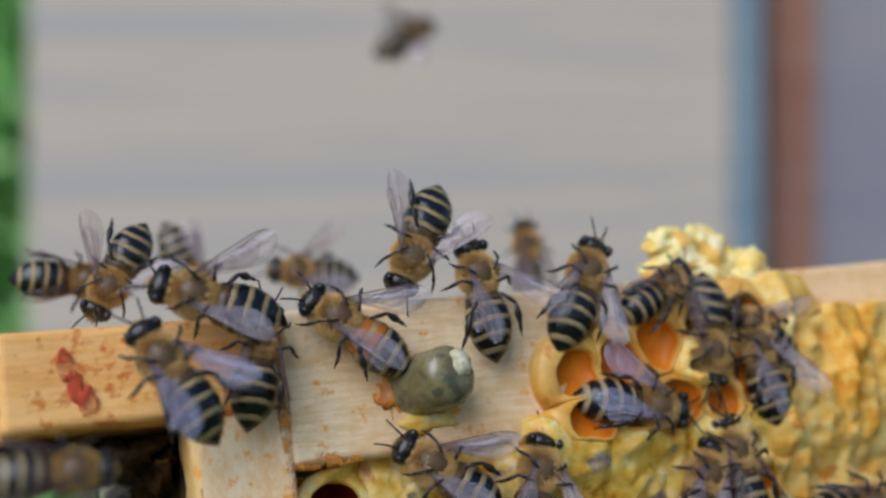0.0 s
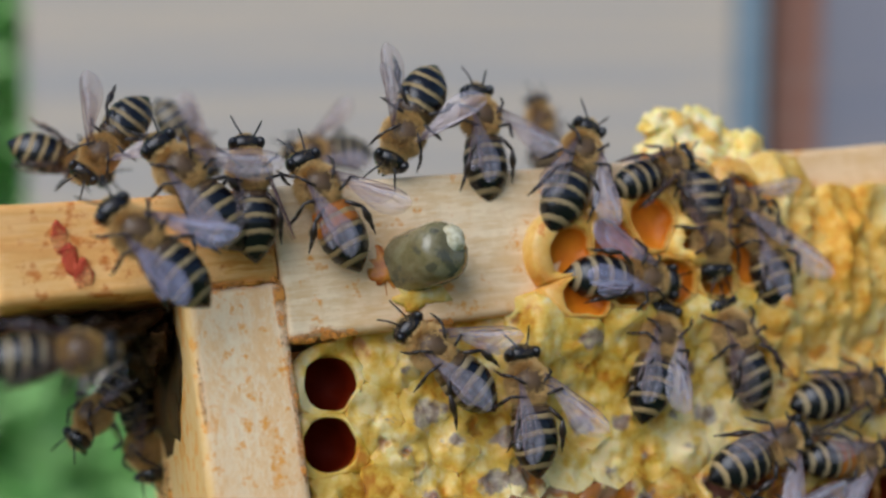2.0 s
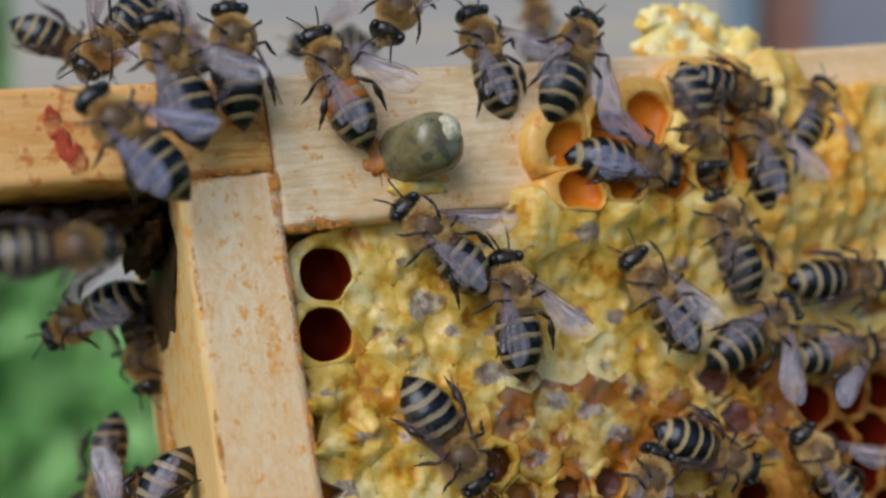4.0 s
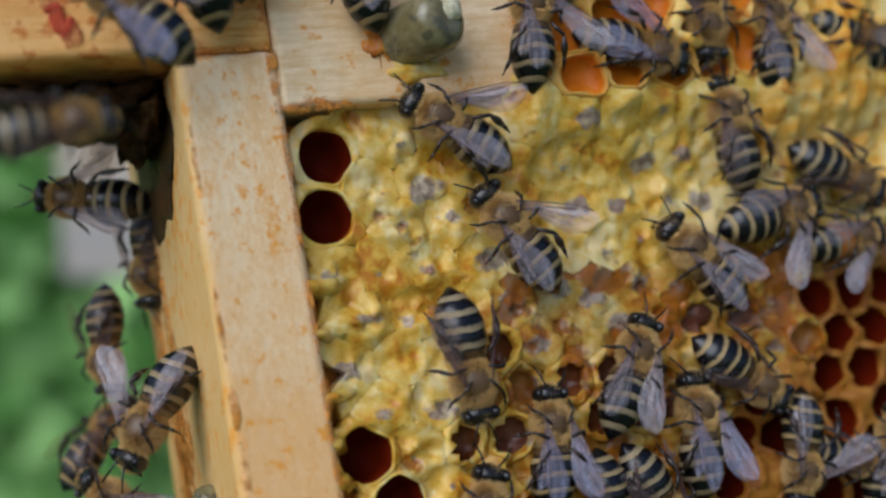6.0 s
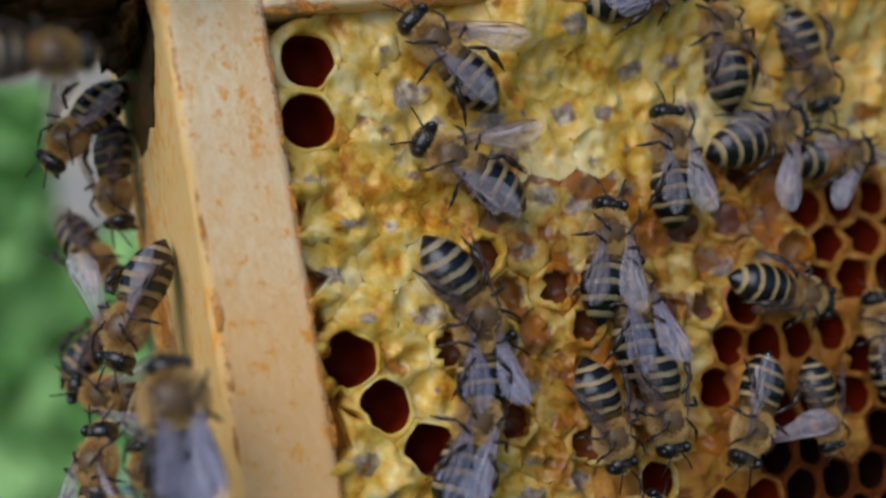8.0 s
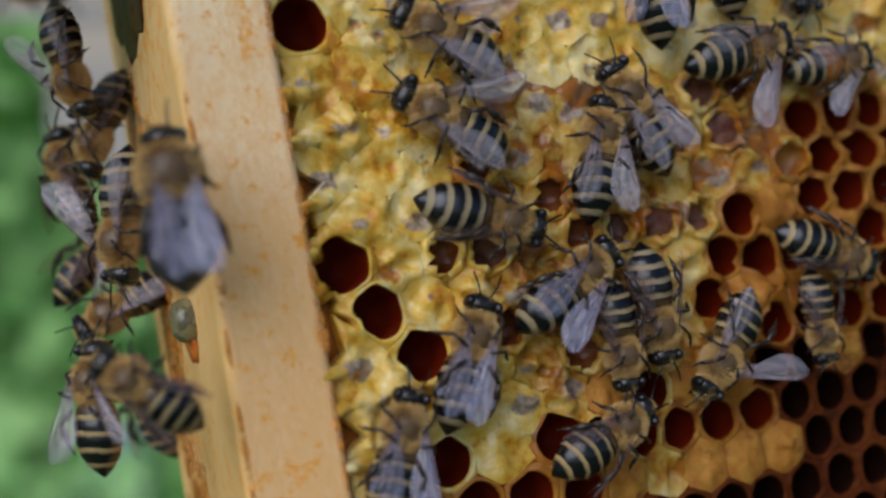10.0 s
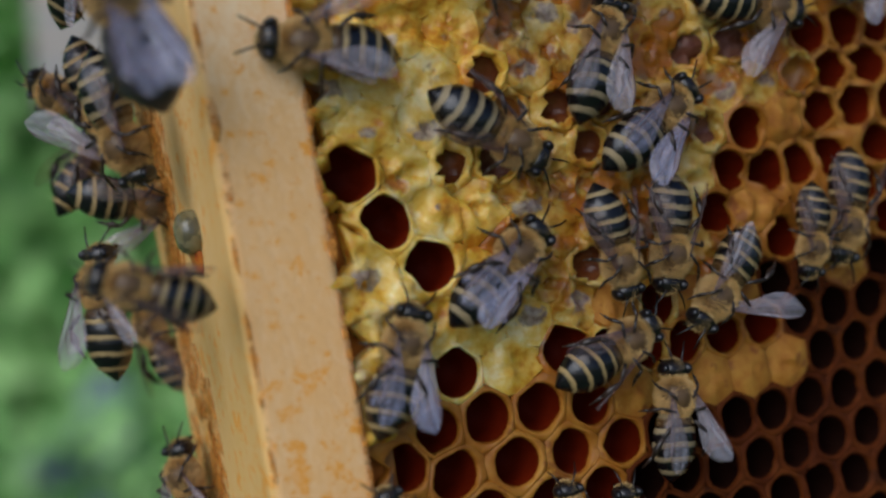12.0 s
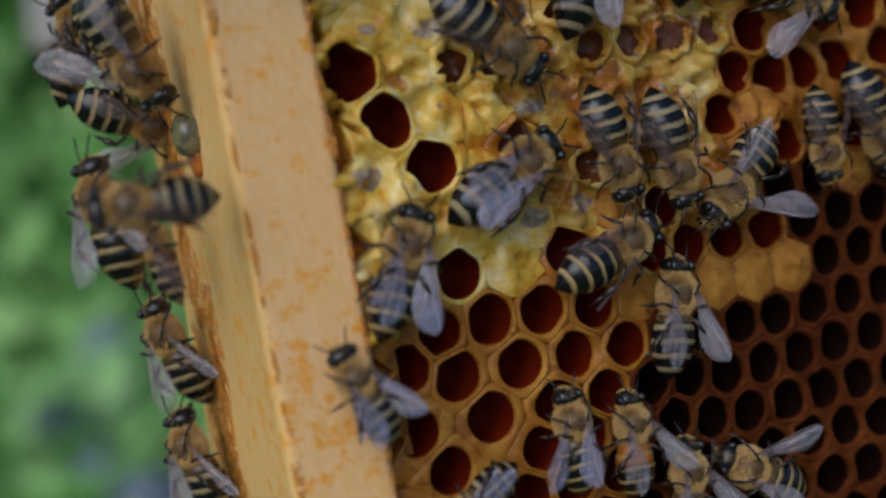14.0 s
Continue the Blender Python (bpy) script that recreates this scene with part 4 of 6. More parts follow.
def make_bee(left, right, raise_, belly, label, seed, stout=1.0, length=1.0, down=FUZZ, gait=0, film=None, roll=10):
    """One bee, head along +x, back up; the body's middle is the origin. Parts: head, eyes, antennae, thorax, abdomen, wings, legs."""
    dice = random.Random(seed)
    bee = new("honey_bee")
    tagged(bee, label, "bee", "bees on the comb")
    lift = Vector((1.3, 0, -3.0))

    def put(name, bm, mats, parent, where=(0, 0, 0), tag="", turn=None):
        ob = part(name, bm, mats, parent, tag)
        at = Vector(where) + (lift if parent is bee else Vector())
        ob.matrix_local = Matrix.Translation(at * MM) @ (turn or Matrix())
        return ob

    # thorax: a bare shining shield in a fringe of down
    size = (1.95 * stout, 1.9 * stout, 1.7 * stout)
    bm = bmesh.new()
    ball(bm, (0, 0, 0), size, 20, 14)
    ball(bm, (-1.5, 0, 0.75), (0.55, 1.05, 0.6), 12, 8)
    thorax = put("thorax", bm, THORAX, bee, (1.45, 0, 3.3))
    bm = bmesh.new()
    hairs(bm, over_ball((0, 0, 0), size, 6500, dice, bald=0.78), 0.62, 0.030, dice)
    hairs(bm, over_ball((-1.5, 0, 0.75), (0.55, 1.05, 0.6), 700, dice, 0.0), 0.45, 0.028, dice)
    tagged(put("down", bm, down, thorax), "tawny down on the thorax", kind="stuff")
    # head
    bm = bmesh.new()
    ball(bm, (0, 0, 0), (1.08, 1.66, 1.38), 18, 12)
    ball(bm, (0.5, 0, -0.95), (0.5, 0.75, 0.8), 10, 7)
    for s in (-1, 1):
        tube(bm, [(0.6, 0.35 * s, -1.3), (0.85, 0.22 * s, -2.0)], [0.25, 0.12], 6)
    for k in range(3):
        ball(bm, (0.1 - 0.18 * (k != 1), 0.24 * (k - 1), 1.33), (0.13, 0.13, 0.10), 8, 6)
    head = put("head", bm, CHITIN, bee, (4.2, 0, 2.85))
    bm = bmesh.new()
    hairs(bm, over_ball((0.15, 0, -0.1), (0.95, 1.05, 1.36), 900, dice, -0.6), 0.34, 0.026, dice)
    hairs(bm, [(p, v) for p, v in over_ball((-0.25, 0, 0), (0.85, 1.5, 1.3), 1300, dice, -0.2) if v.x < -0.25], 0.45, 0.028, dice)
    tagged(put("face_down", bm, down, head), kind="stuff")
    for s in (-1, 1):
        bm = bmesh.new()
        ball(bm, (0, 0, 0), (0.66, 0.55, 1.16), 14, 10)
        put("eye", bm, EYE, head, (0.08, 1.20 * s, 0.20), "", Euler((radians(-14 * s), 0, radians(-8 * s))).to_matrix().to_4x4())
        bm = bmesh.new()
        k = dice.uniform(-0.3, 0.3)
        tube(bm, [(0, 0, 0), (0.6, 0.4 * s, 0.7), (0.95, 0.65 * s, 0.85), (1.8, (1.05 + k) * s, 0.55), (2.8, (1.5 + k) * s, 0.05)], [0.09, 0.10, 0.10, 0.105, 0.08], 6)
        put("antenna", bm, CHITIN, head, (0.8, 0.35 * s, 0.35))
    # abdomen
    bm = bmesh.new()
    loft(bm, abdomen_rings(stout * 1.08, length), 20)
    abdomen = put("abdomen", bm, belly, bee, (-0.25, 0, 3.05))
    bm = bmesh.new()
    pts = []
    for n in range(900):
        a = dice.uniform(-0.25, math.pi + 0.25)
        k = dice.randrange(5) if n < 500 else 0
        s = (k + dice.uniform(0.0, 0.28 if n < 500 else 0.8)) * 1.46
        c, w, h = min(abdomen_rings(stout * 1.08, length), key=lambda r: abs(r[0][0] - (0.15 - s)))
        pts.append((Vector((0.15 - s, w * math.cos(a) * 0.98, c[2] + h * math.sin(a) * 0.98)), Vector((0, math.cos(a), math.sin(a)))))
    hairs(bm, pts, 0.27, 0.018, dice)
    tagged(put("band_down", bm, GREY_FUZZ, abdomen), "pale down along the bands", kind="stuff")
    # wings
    for s in (-1, 1):
        for name, ln, wd, x, z in (("forewing", 8.1 * stout ** 0.3, 2.75 * stout, 2.0, 4.75), ("hindwing", 5.8 * stout ** 0.3, 1.8 * stout, 1.1, 4.5)):
            bm = wing_mesh(ln, wd, name == "hindwing")
            if s < 0:
                bmesh.ops.scale(bm, vec=(1, -1, 1), verts=bm.verts)
                bmesh.ops.reverse_faces(bm, faces=bm.faces)
            put(name, bm, [film or WING, VEIN], bee, (x, 1.15 * s, z))
    set_wings(bee, left, right, raise_, dice, roll)
    # legs, drawn in beside the body
    for s in (-1, 1):
        for name, hip, knee, ankle, foot, r in (
                ("foreleg", (2.6, 0.9, 2.2), (3.7, 1.8, 2.0), (4.3, 2.3, 0.9), (5.0, 2.5, 0.05), 0.15),
                ("midleg", (1.4, 1.1, 2.0), (1.7, 2.5, 2.1), (1.2, 3.2, 0.9), (1.0, 3.9, 0.05), 0.17),
                ("hindleg", (0.3, 1.1, 2.0), (-0.9, 2.4, 2.2), (-2.6, 2.9, 1.2), (-3.7, 3.3, 0.05), 0.21)):
            bm = bmesh.new()
            j = Vector((dice.uniform(-0.8, 0.8) + gait * s * (1 if name == "midleg" else -1), dice.uniform(-0.5, 0.5), 0))
            k, a, f = (Vector((p[0], p[1] * s, p[2])) + j * w for p, w in ((knee, 0.4), (ankle, 0.8), (foot, 1.0)))
            h = Vector((hip[0], hip[1] * s, hip[2]))
            tube(bm, [h, h.lerp(k, 0.5), k], [r * 0.7, r * 1.1, r * 0.8], 7)
            tube(bm, [k, k.lerp(a, 0.6), a], [r * 0.75, r * (1.9 if name == "hindleg" else 1.25), r * 1.0], 7)
            tube(bm, [a, a.lerp(f, 0.4), a.lerp(f, 0.7), f], [r * 1.0, r * 0.95, r * 0.45, r * 0.3], 6)
            put(name, bm, LEG, bee)
    return bee


TEMPLATES = {
    "closed": make_bee(15, 16, -9, ABDOMEN, "honey bee with dark and tan bands, wings folded along its flanks", 1, film=CLEAR_WING, roll=-62),
    "half": make_bee(22, 25, 2, ABDOMEN, "honey bee with dark and tan bands, clear wings half open", 2, gait=0.4),
    "wide": make_bee(30, 26, 6, ABDOMEN, "honey bee with dark and tan bands, clear wings held apart", 6, gait=-0.3),
    "right": make_bee(6, 38, 4, ABDOMEN, "honey bee with dark and tan bands, one wing held out", 7, gait=0.3),
    "left": make_bee(32, 5, 3, ABDOMEN, "honey bee with dark and tan bands, one wing swung aside", 8, gait=0.2),
    "raised": make_bee(48, 44, 14, ABDOMEN, "honey bee with dark and tan bands, wings spread and raised", 3),
    "orange": make_bee(22, 30, 4, AMBER, "honey bee with amber bands at the front of its abdomen", 4, gait=-0.4),
    "drone": make_bee(7, 6, 8, DRONE, "stout dark drone with broad wings tinted by reflected sky", 5, stout=1.32, length=1.05, film=SKY_WING),
    "smoky": make_bee(11, 14, 0, ABDOMEN, "honey bee with wings tinted by reflected sky, laid back over its bands", 9, gait=0.2, film=SKY_WING),
    "fan": make_bee(27, 22, 4, ABDOMEN, "honey bee with wings tinted by reflected sky, held apart", 10, gait=-0.2, film=SKY_WING),
}
used = set()
moving = []
restless = []


def crawl(kind, size, rows, label="", wings=None):
    """A bee that walks by rows of seconds, place in millimetres and turn in the frame's space; wings: swing left, right, and rise."""
    ob = TEMPLATES[kind] if kind not in used else copy_thing(TEMPLATES[kind], Matrix())
    used.add(kind)
    ob.scale = (size, size, size)
    if wings:
        set_wings(ob, *wings, random.Random(len(moving)))
    if label:
        tagged(ob, label)
    restless.append(ob)
    moving.append((ob, [(t, COMB @ pose(x * MM, y * MM, z * MM, rx, ry, rz)) for t, x, y, z, rx, ry, rz in rows]))


def bees():
    crawl("closed", 1.00, [
        (0, -59.86, 24.36, 104.83, 90.0, 8.4, 0.0),
        (1.5, -60.14, 24.35, 104.21, 90.0, 18.7, 0.0),
        (3, -58.21, 24.24, 106.63, 90.0, 32.8, 0.0),
        (5.5, -58.62, 24.24, 104.73, 90.0, 28.1, -0.0),
        (14, -58.62, 24.24, 104.73, 90.0, 28.1, -0.0),
    ])
    crawl("raised", 1.00, [
        (0, -54.99, 10.41, 102.05, -90.0, 56.5, 180.0),
        (1.5, -55.16, 10.40, 102.73, -90.0, 49.5, 180.0),
        (3, -53.49, 10.29, 103.34, -90.0, 44.1, 180.0),
        (5.5, -53.82, 10.29, 100.31, -90.0, 44.6, 180.0),
        (14, -53.82, 10.29, 100.31, -90.0, 44.6, 180.0),
    ])
    crawl("half", 1.12, [
        (0, -47.83, -6.00, 93.18, -90.0, -21.6, 180.0),
        (1.5, -49.76, -6.00, 91.85, -90.0, -52.4, 180.0),
        (2.5, -49.55, -6.00, 91.48, -90.0, -60.7, 180.0),
        (3, -51.52, -6.00, 91.93, -90.0, -66.1, 180.0),
        (5.5, -49.49, -6.00, 90.66, -90.0, -81.7, 180.0),
        (7, -48.17, -6.00, 90.70, -90.0, -77.0, 180.0),
        (14, -48.17, -6.00, 90.70, -90.0, -77.0, 180.0),
    ], wings=(12, 46, 6))
    crawl("fan", 1.08, [
        (0, -53.41, -9.00, 85.10, -90.0, -62.2, 180.0),
        (1.5, -54.84, -9.00, 85.46, -90.0, -54.1, 180.0),
        (2.5, -54.43, -9.00, 85.15, -90.0, -50.0, 180.0),
        (3, -55.74, -9.00, 85.04, -90.0, -53.7, 180.0),
        (5.5, -56.10, -9.00, 84.50, -90.0, -47.0, 180.0),
        (6.5, -55.29, -9.00, 85.35, -90.0, -43.9, 180.0),
        (9.5, -53.49, -9.00, 85.91, -90.0, -51.6, 180.0),
        (14, -53.49, -9.00, 85.91, -90.0, -51.6, 180.0),
    ], wings=(12, 40, 4))
    crawl("closed", 1.03, [
        (0, -45.02, -5.00, 86.77, 90.0, -75.2, 0.0),
        (1.5, -44.23, -5.00, 90.06, 90.0, -84.9, 0.0),
        (3, -45.26, -5.00, 92.30, -90.0, -88.6, 180.0),
        (5.5, -44.77, -5.00, 93.36, 90.0, -87.5, 0.0),
        (14, -44.77, -5.00, 93.36, 90.0, -87.5, 0.0),
    ])
    crawl("orange", 1.09, [
        (0, -33.97, -4.90, 89.08, -90.0, -40.5, 180.0),
        (1.5, -35.25, -4.90, 88.99, -90.0, -66.0, 180.0),
        (2.5, -37.16, -4.90, 89.04, -90.0, -69.3, 180.0),
        (3, -36.55, -4.90, 90.18, -90.0, -66.4, 180.0),
        (5.5, -32.91, -4.90, 89.97, -90.0, -78.2, 180.0),
        (14, -32.91, -4.90, 89.97, -90.0, -78.2, 180.0),
    ], wings=(4, 44, 5))
    crawl("half", 1.00, [
        (0, -44.01, 31.34, 107.95, 90.0, 70.4, 0.0),
        (1.5, -43.16, 31.33, 108.53, 90.0, 62.4, 0.0),
        (3, -43.43, 31.22, 109.44, 90.0, 57.7, 0.0),
        (14, -43.43, 31.22, 109.44, 90.0, 57.7, 0.0),
    ])
    crawl("half", 1.00, [
        (0, -27.44, 29.01, 104.59, -90.0, -8.9, 180.0),
        (1.5, -26.09, 29.00, 104.62, -90.0, -3.5, 180.0),
        (3, -22.84, 28.89, 105.59, -90.0, -2.9, 180.0),
        (14, -22.84, 28.89, 105.59, -90.0, -2.9, 180.0),
    ])
    crawl("raised", 1.12, [
        (0, -24.91, -3.00, 99.78, -89.7, 58.5, 180.0),
        (1.5, -25.06, -3.00, 99.40, -87.2, 54.2, 180.0),
        (3, -24.96, -3.00, 100.94, -90.0, 59.0, 180.0),
        (5.5, -24.82, -3.00, 102.17, -88.0, 55.6, 180.0),
        (14, -24.82, -3.00, 102.17, -88.0, 55.6, 180.0),
    ], wings=(32, 42, 12))
    crawl("right", 1.08, [
        (0, -19.76, -4.90, 91.42, -90.0, -84.4, 180.0),
        (1.5, -17.64, -3.50, 93.90, 90.0, -86.3, 0.0),
        (3, -17.60, -1.00, 98.60, -90.0, -82.4, 180.0),
        (5.5, -14.83, -4.90, 81.53, -90.0, -77.3, 180.0),
        (6.5, -14.35, -4.90, 84.44, 90.0, -62.6, -0.0),
        (9.5, -12.20, -4.90, 87.29, 90.0, -57.6, 0.0),
        (14, -12.20, -4.90, 87.29, 90.0, -57.6, 0.0),
    ], wings=(6, 56, 5))
    crawl("closed", 1.00, [
        (0, 3.44, 29.01, 103.87, 90.0, -84.3, 0.0),
        (1.5, 6.16, 29.00, 104.44, 90.0, -89.3, 0.0),
        (3, 6.78, 28.89, 106.29, 90.0, -83.8, 0.0),
        (14, 6.78, 28.89, 106.29, 90.0, -83.8, 0.0),
    ])
    crawl("left", 1.12, [
        (0, -8.36, -4.90, 91.16, 90.0, -59.8, 0.0),
        (1.5, -8.60, -4.90, 90.87, 90.0, -60.1, 0.0),
        (3, -8.50, -4.90, 91.13, 90.0, -59.5, 0.0),
        (5.5, -8.05, -4.90, 91.20, 90.0, -64.1, 0.0),
        (14, -8.05, -4.90, 91.20, 90.0, -64.1, 0.0),
    ], wings=(20, 34, 3))
    crawl("closed", 0.92, [
        (0, 1.19, -4.90, 90.64, 90.0, -29.1, 0.0),
        (1.5, 1.18, -4.90, 90.68, 90.0, -25.3, 0.0),
        (3, 5.27, -4.90, 89.93, 90.0, 3.5, -0.0),
        (5.5, 23.59, -4.90, 82.56, 90.0, 30.8, 0.0),
        (7.2, 32.10, -4.90, 77.58, 90.0, -13.5, -0.0),
        (14, 32.10, -4.90, 77.58, 90.0, -13.5, -0.0),
    ])
    crawl("closed", 1.12, [
        (0, 7.57, -4.50, 86.41, -90.0, 77.3, 180.0),
        (1.5, 8.00, -4.50, 85.32, -90.0, 82.9, 180.0),
        (3, 6.94, -4.50, 84.89, -270.0, 85.7, 0.0),
        (5.5, 7.36, -4.50, 85.19, -450.0, 88.8, -180.0),
        (14, 7.36, -4.50, 85.19, -450.0, 88.8, -180.0),
    ])
    crawl("half", 1.12, [
        (0, 13.78, -4.50, 80.54, -90.0, -83.3, 180.0),
        (1.5, 14.78, -4.50, 79.97, -90.0, -80.1, 180.0),
        (3, 15.04, -4.50, 79.18, -90.0, -89.5, 180.0),
        (5.5, 15.27, -4.50, 79.91, -90.0, -83.2, 180.0),
        (6.5, 17.08, -4.50, 79.93, 90.0, -76.2, 0.0),
        (7.2, 17.46, -4.50, 79.66, 90.0, -76.3, 0.0),
        (14, 17.46, -4.50, 79.66, 90.0, -76.3, 0.0),
    ], wings=(5, 38, 3))
    crawl("half", 0.87, [
        (0, 15.28, -4.50, 84.76, -90.0, -40.5, 180.0),
        (1.5, 14.46, -4.50, 84.50, -90.0, -34.7, 180.0),
        (3, 14.46, -4.50, 86.09, -90.0, -80.3, 180.0),
        (5.5, 38.13, -4.50, 78.30, 90.0, -14.5, 0.0),
        (6.5, 27.53, -4.50, 78.51, 90.0, -13.9, 0.0),
        (9.5, 25.27, -4.50, 80.02, 90.0, -33.6, 0.0),
        (14, 25.27, -4.50, 80.02, 90.0, -33.6, 0.0),
    ])
    crawl("smoky", 1.12, [
        (0, -4.09, -4.00, 78.80, 90.0, 13.4, 0.0),
        (1.5, -4.35, -4.00, 79.10, 90.0, 10.6, 0.0),
        (3, -4.13, -4.00, 79.60, 90.0, 8.6, 0.0),
        (5.5, -2.21, -4.00, 80.81, 90.0, 22.5, -0.0),
        (6.5, -2.66, -4.00, 80.18, 90.0, 12.5, -0.0),
        (7.2, -2.27, -4.00, 80.04, 90.0, 17.2, 0.0),
        (9.5, -0.20, -4.00, 65.42, 90.0, -85.7, -0.0),
        (11, -0.24, -4.00, 68.53, -90.0, -89.0, 180.0),
        (14, -0.24, -4.00, 68.53, -90.0, -89.0, 180.0),
    ], wings=(34, 3, 0))
    crawl("closed", 1.12, [
        (0, 8.26, -3.40, 69.28, -90.0, -82.8, 180.0),
        (1.5, 9.57, -3.40, 68.88, -90.0, -76.3, 180.0),
        (3, 9.65, -3.40, 69.58, -90.0, -72.4, 180.0),
        (5.5, 9.03, -3.40, 69.64, -90.0, -83.9, 180.0),
        (6.5, 9.18, -3.40, 69.44, -90.0, -80.6, 180.0),
        (7.2, 8.81, -3.40, 69.06, -90.0, -86.8, 180.0),
        (9.5, 9.96, -3.40, 68.23, -270.0, -89.9, 360.0),
        (11, 9.73, -3.40, 70.05, -90.0, -87.9, 180.0),
        (14, 9.73, -3.40, 70.05, -90.0, -87.9, 180.0),
    ])
    crawl("half", 1.12, [
        (0, 2.31, -3.40, 67.49, 90.0, -59.9, -0.0),
        (1.5, -0.04, -3.40, 68.91, 90.0, -61.7, 0.0),
        (3, -4.00, -3.40, 70.21, -90.0, -84.6, 180.0),
        (5.5, 4.89, -3.40, 53.24, -90.0, -43.9, 180.0),
        (6.5, 0.11, -3.40, 58.14, -90.0, -70.8, 180.0),
        (7.2, 0.56, -3.40, 58.35, 90.0, -81.9, 0.0),
        (9.5, -3.83, -3.40, 51.56, -90.0, -76.1, 180.0),
        (10.2, -4.82, -3.40, 52.69, -90.0, -63.3, 180.0),
        (11, -5.99, -3.40, 55.80, -90.0, -56.8, 180.0),
        (11.5, -7.50, -3.40, 58.20, -90.0, -60.0, 180.0),
        (12, -8.60, -3.40, 61.50, -90.0, -62.0, 180.0),
        (12.5, -9.20, -3.40, 64.50, -90.0, -64.0, 180.0),
        (14, -9.20, -3.40, 67.00, -90.0, -64.0, 180.0),
    ], wings=(8, 18, 2))
    crawl("right", 1.10, [
        (0, -26.12, -4.00, 73.35, -90.0, -39.9, 180.0),
        (1.5, -25.90, -4.00, 71.78, -90.0, -43.5, 180.0),
        (3, -25.84, -4.00, 72.73, -90.0, -56.6, 180.0),
        (5.5, -24.85, -4.00, 72.91, -90.0, -37.0, 180.0),
        (6.5, -23.76, -4.00, 72.26, -90.0, -38.1, 180.0),
        (7.2, -23.52, -4.00, 72.61, -90.0, -51.2, 180.0),
        (9.5, -24.36, -4.00, 62.02, -90.0, -48.9, 180.0),
        (10.2, -24.49, -4.00, 61.92, -90.0, -32.6, 180.0),
        (11, -23.50, -4.00, 61.71, -90.0, -42.9, 180.0),
        (12.5, -22.98, -4.00, 61.53, -90.0, -43.5, 180.0),
        (14, -22.98, -4.00, 61.53, -90.0, -43.5, 180.0),
    ], wings=(5, 42, 4))
    crawl("wide", 1.12, [
        (0, -17.35, -3.40, 70.19, 90.0, -69.4, 0.0),
        (1.5, -16.97, -3.40, 66.61, 90.0, -89.8, 0.0),
        (3, -19.26, -3.40, 65.99, 270.0, -89.7, -180.0),
        (5.5, -18.95, -3.40, 62.12, 270.0, -71.7, -180.0),
        (6.5, -20.58, -3.40, 60.36, 270.0, -43.6, -180.0),
        (7.2, -22.86, -3.40, 60.76, 270.0, -35.6, -180.0),
        (9.5, -24.53, -3.40, 52.86, 270.0, -46.2, -180.0),
        (10.2, -26.31, -3.40, 54.17, 270.0, -31.7, -180.0),
        (11, -32.48, -3.40, 54.04, 270.0, -23.1, -180.0),
        (11.5, -36.00, -3.40, 54.00, 270.0, -19.0, -180.0),
        (12, -38.90, -3.40, 53.90, 270.0, -13.0, -180.0),
        (12.5, -39.00, -3.40, 53.68, 270.0, -14.9, -180.0),
        (14, -41.82, -3.40, 54.47, 270.0, -13.8, -180.0),
    ], wings=(10, 42, 4))
    crawl("closed", 1.12, [
        (0, -30.49, -3.40, 56.94, 90.0, 32.9, 0.0),
        (1.5, -30.34, -3.40, 53.38, 90.0, 34.5, -0.0),
        (3, -29.21, -3.40, 54.73, 90.0, 55.7, 0.0),
        (5.5, -28.36, -3.40, 52.24, 90.0, 78.1, 0.0),
        (6.5, -27.16, -3.40, 49.08, -90.0, 87.8, 180.0),
        (7.2, -27.37, -3.40, 48.27, 90.0, 77.6, 0.0),
        (9.5, -24.67, -3.40, 44.54, 90.0, 39.2, 0.0),
        (10.2, -24.62, -3.40, 45.06, 90.0, 19.1, 0.0),
        (11, -25.21, -3.40, 44.76, 90.0, 29.3, 0.0),
        (12.5, -24.43, -3.40, 44.57, 90.0, 40.9, 0.0),
        (14, -25.20, -3.40, 44.05, 90.0, 45.7, 0.0),
    ])
    crawl("closed", 1.09, [
        (0, 21.79, -3.40, 63.88, 90.0, -3.1, 0.0),
        (1.5, 21.55, -3.40, 62.83, 90.0, -2.7, -0.0),
        (3, 22.89, -3.40, 63.92, 90.0, -12.0, 0.0),
        (5.5, 22.72, -3.40, 64.49, 90.0, 32.1, -0.0),
        (6.5, 21.60, -3.40, 64.45, 90.0, 31.9, 0.0),
        (7.2, 20.09, -3.40, 66.49, 90.0, 52.4, 0.0),
        (9.5, 20.06, -3.40, 68.24, -90.0, 82.7, 180.0),
        (11, 19.36, -3.40, 69.24, 90.0, 89.1, 360.0),
        (14, 19.36, -3.40, 69.24, 90.0, 89.1, 360.0),
    ])
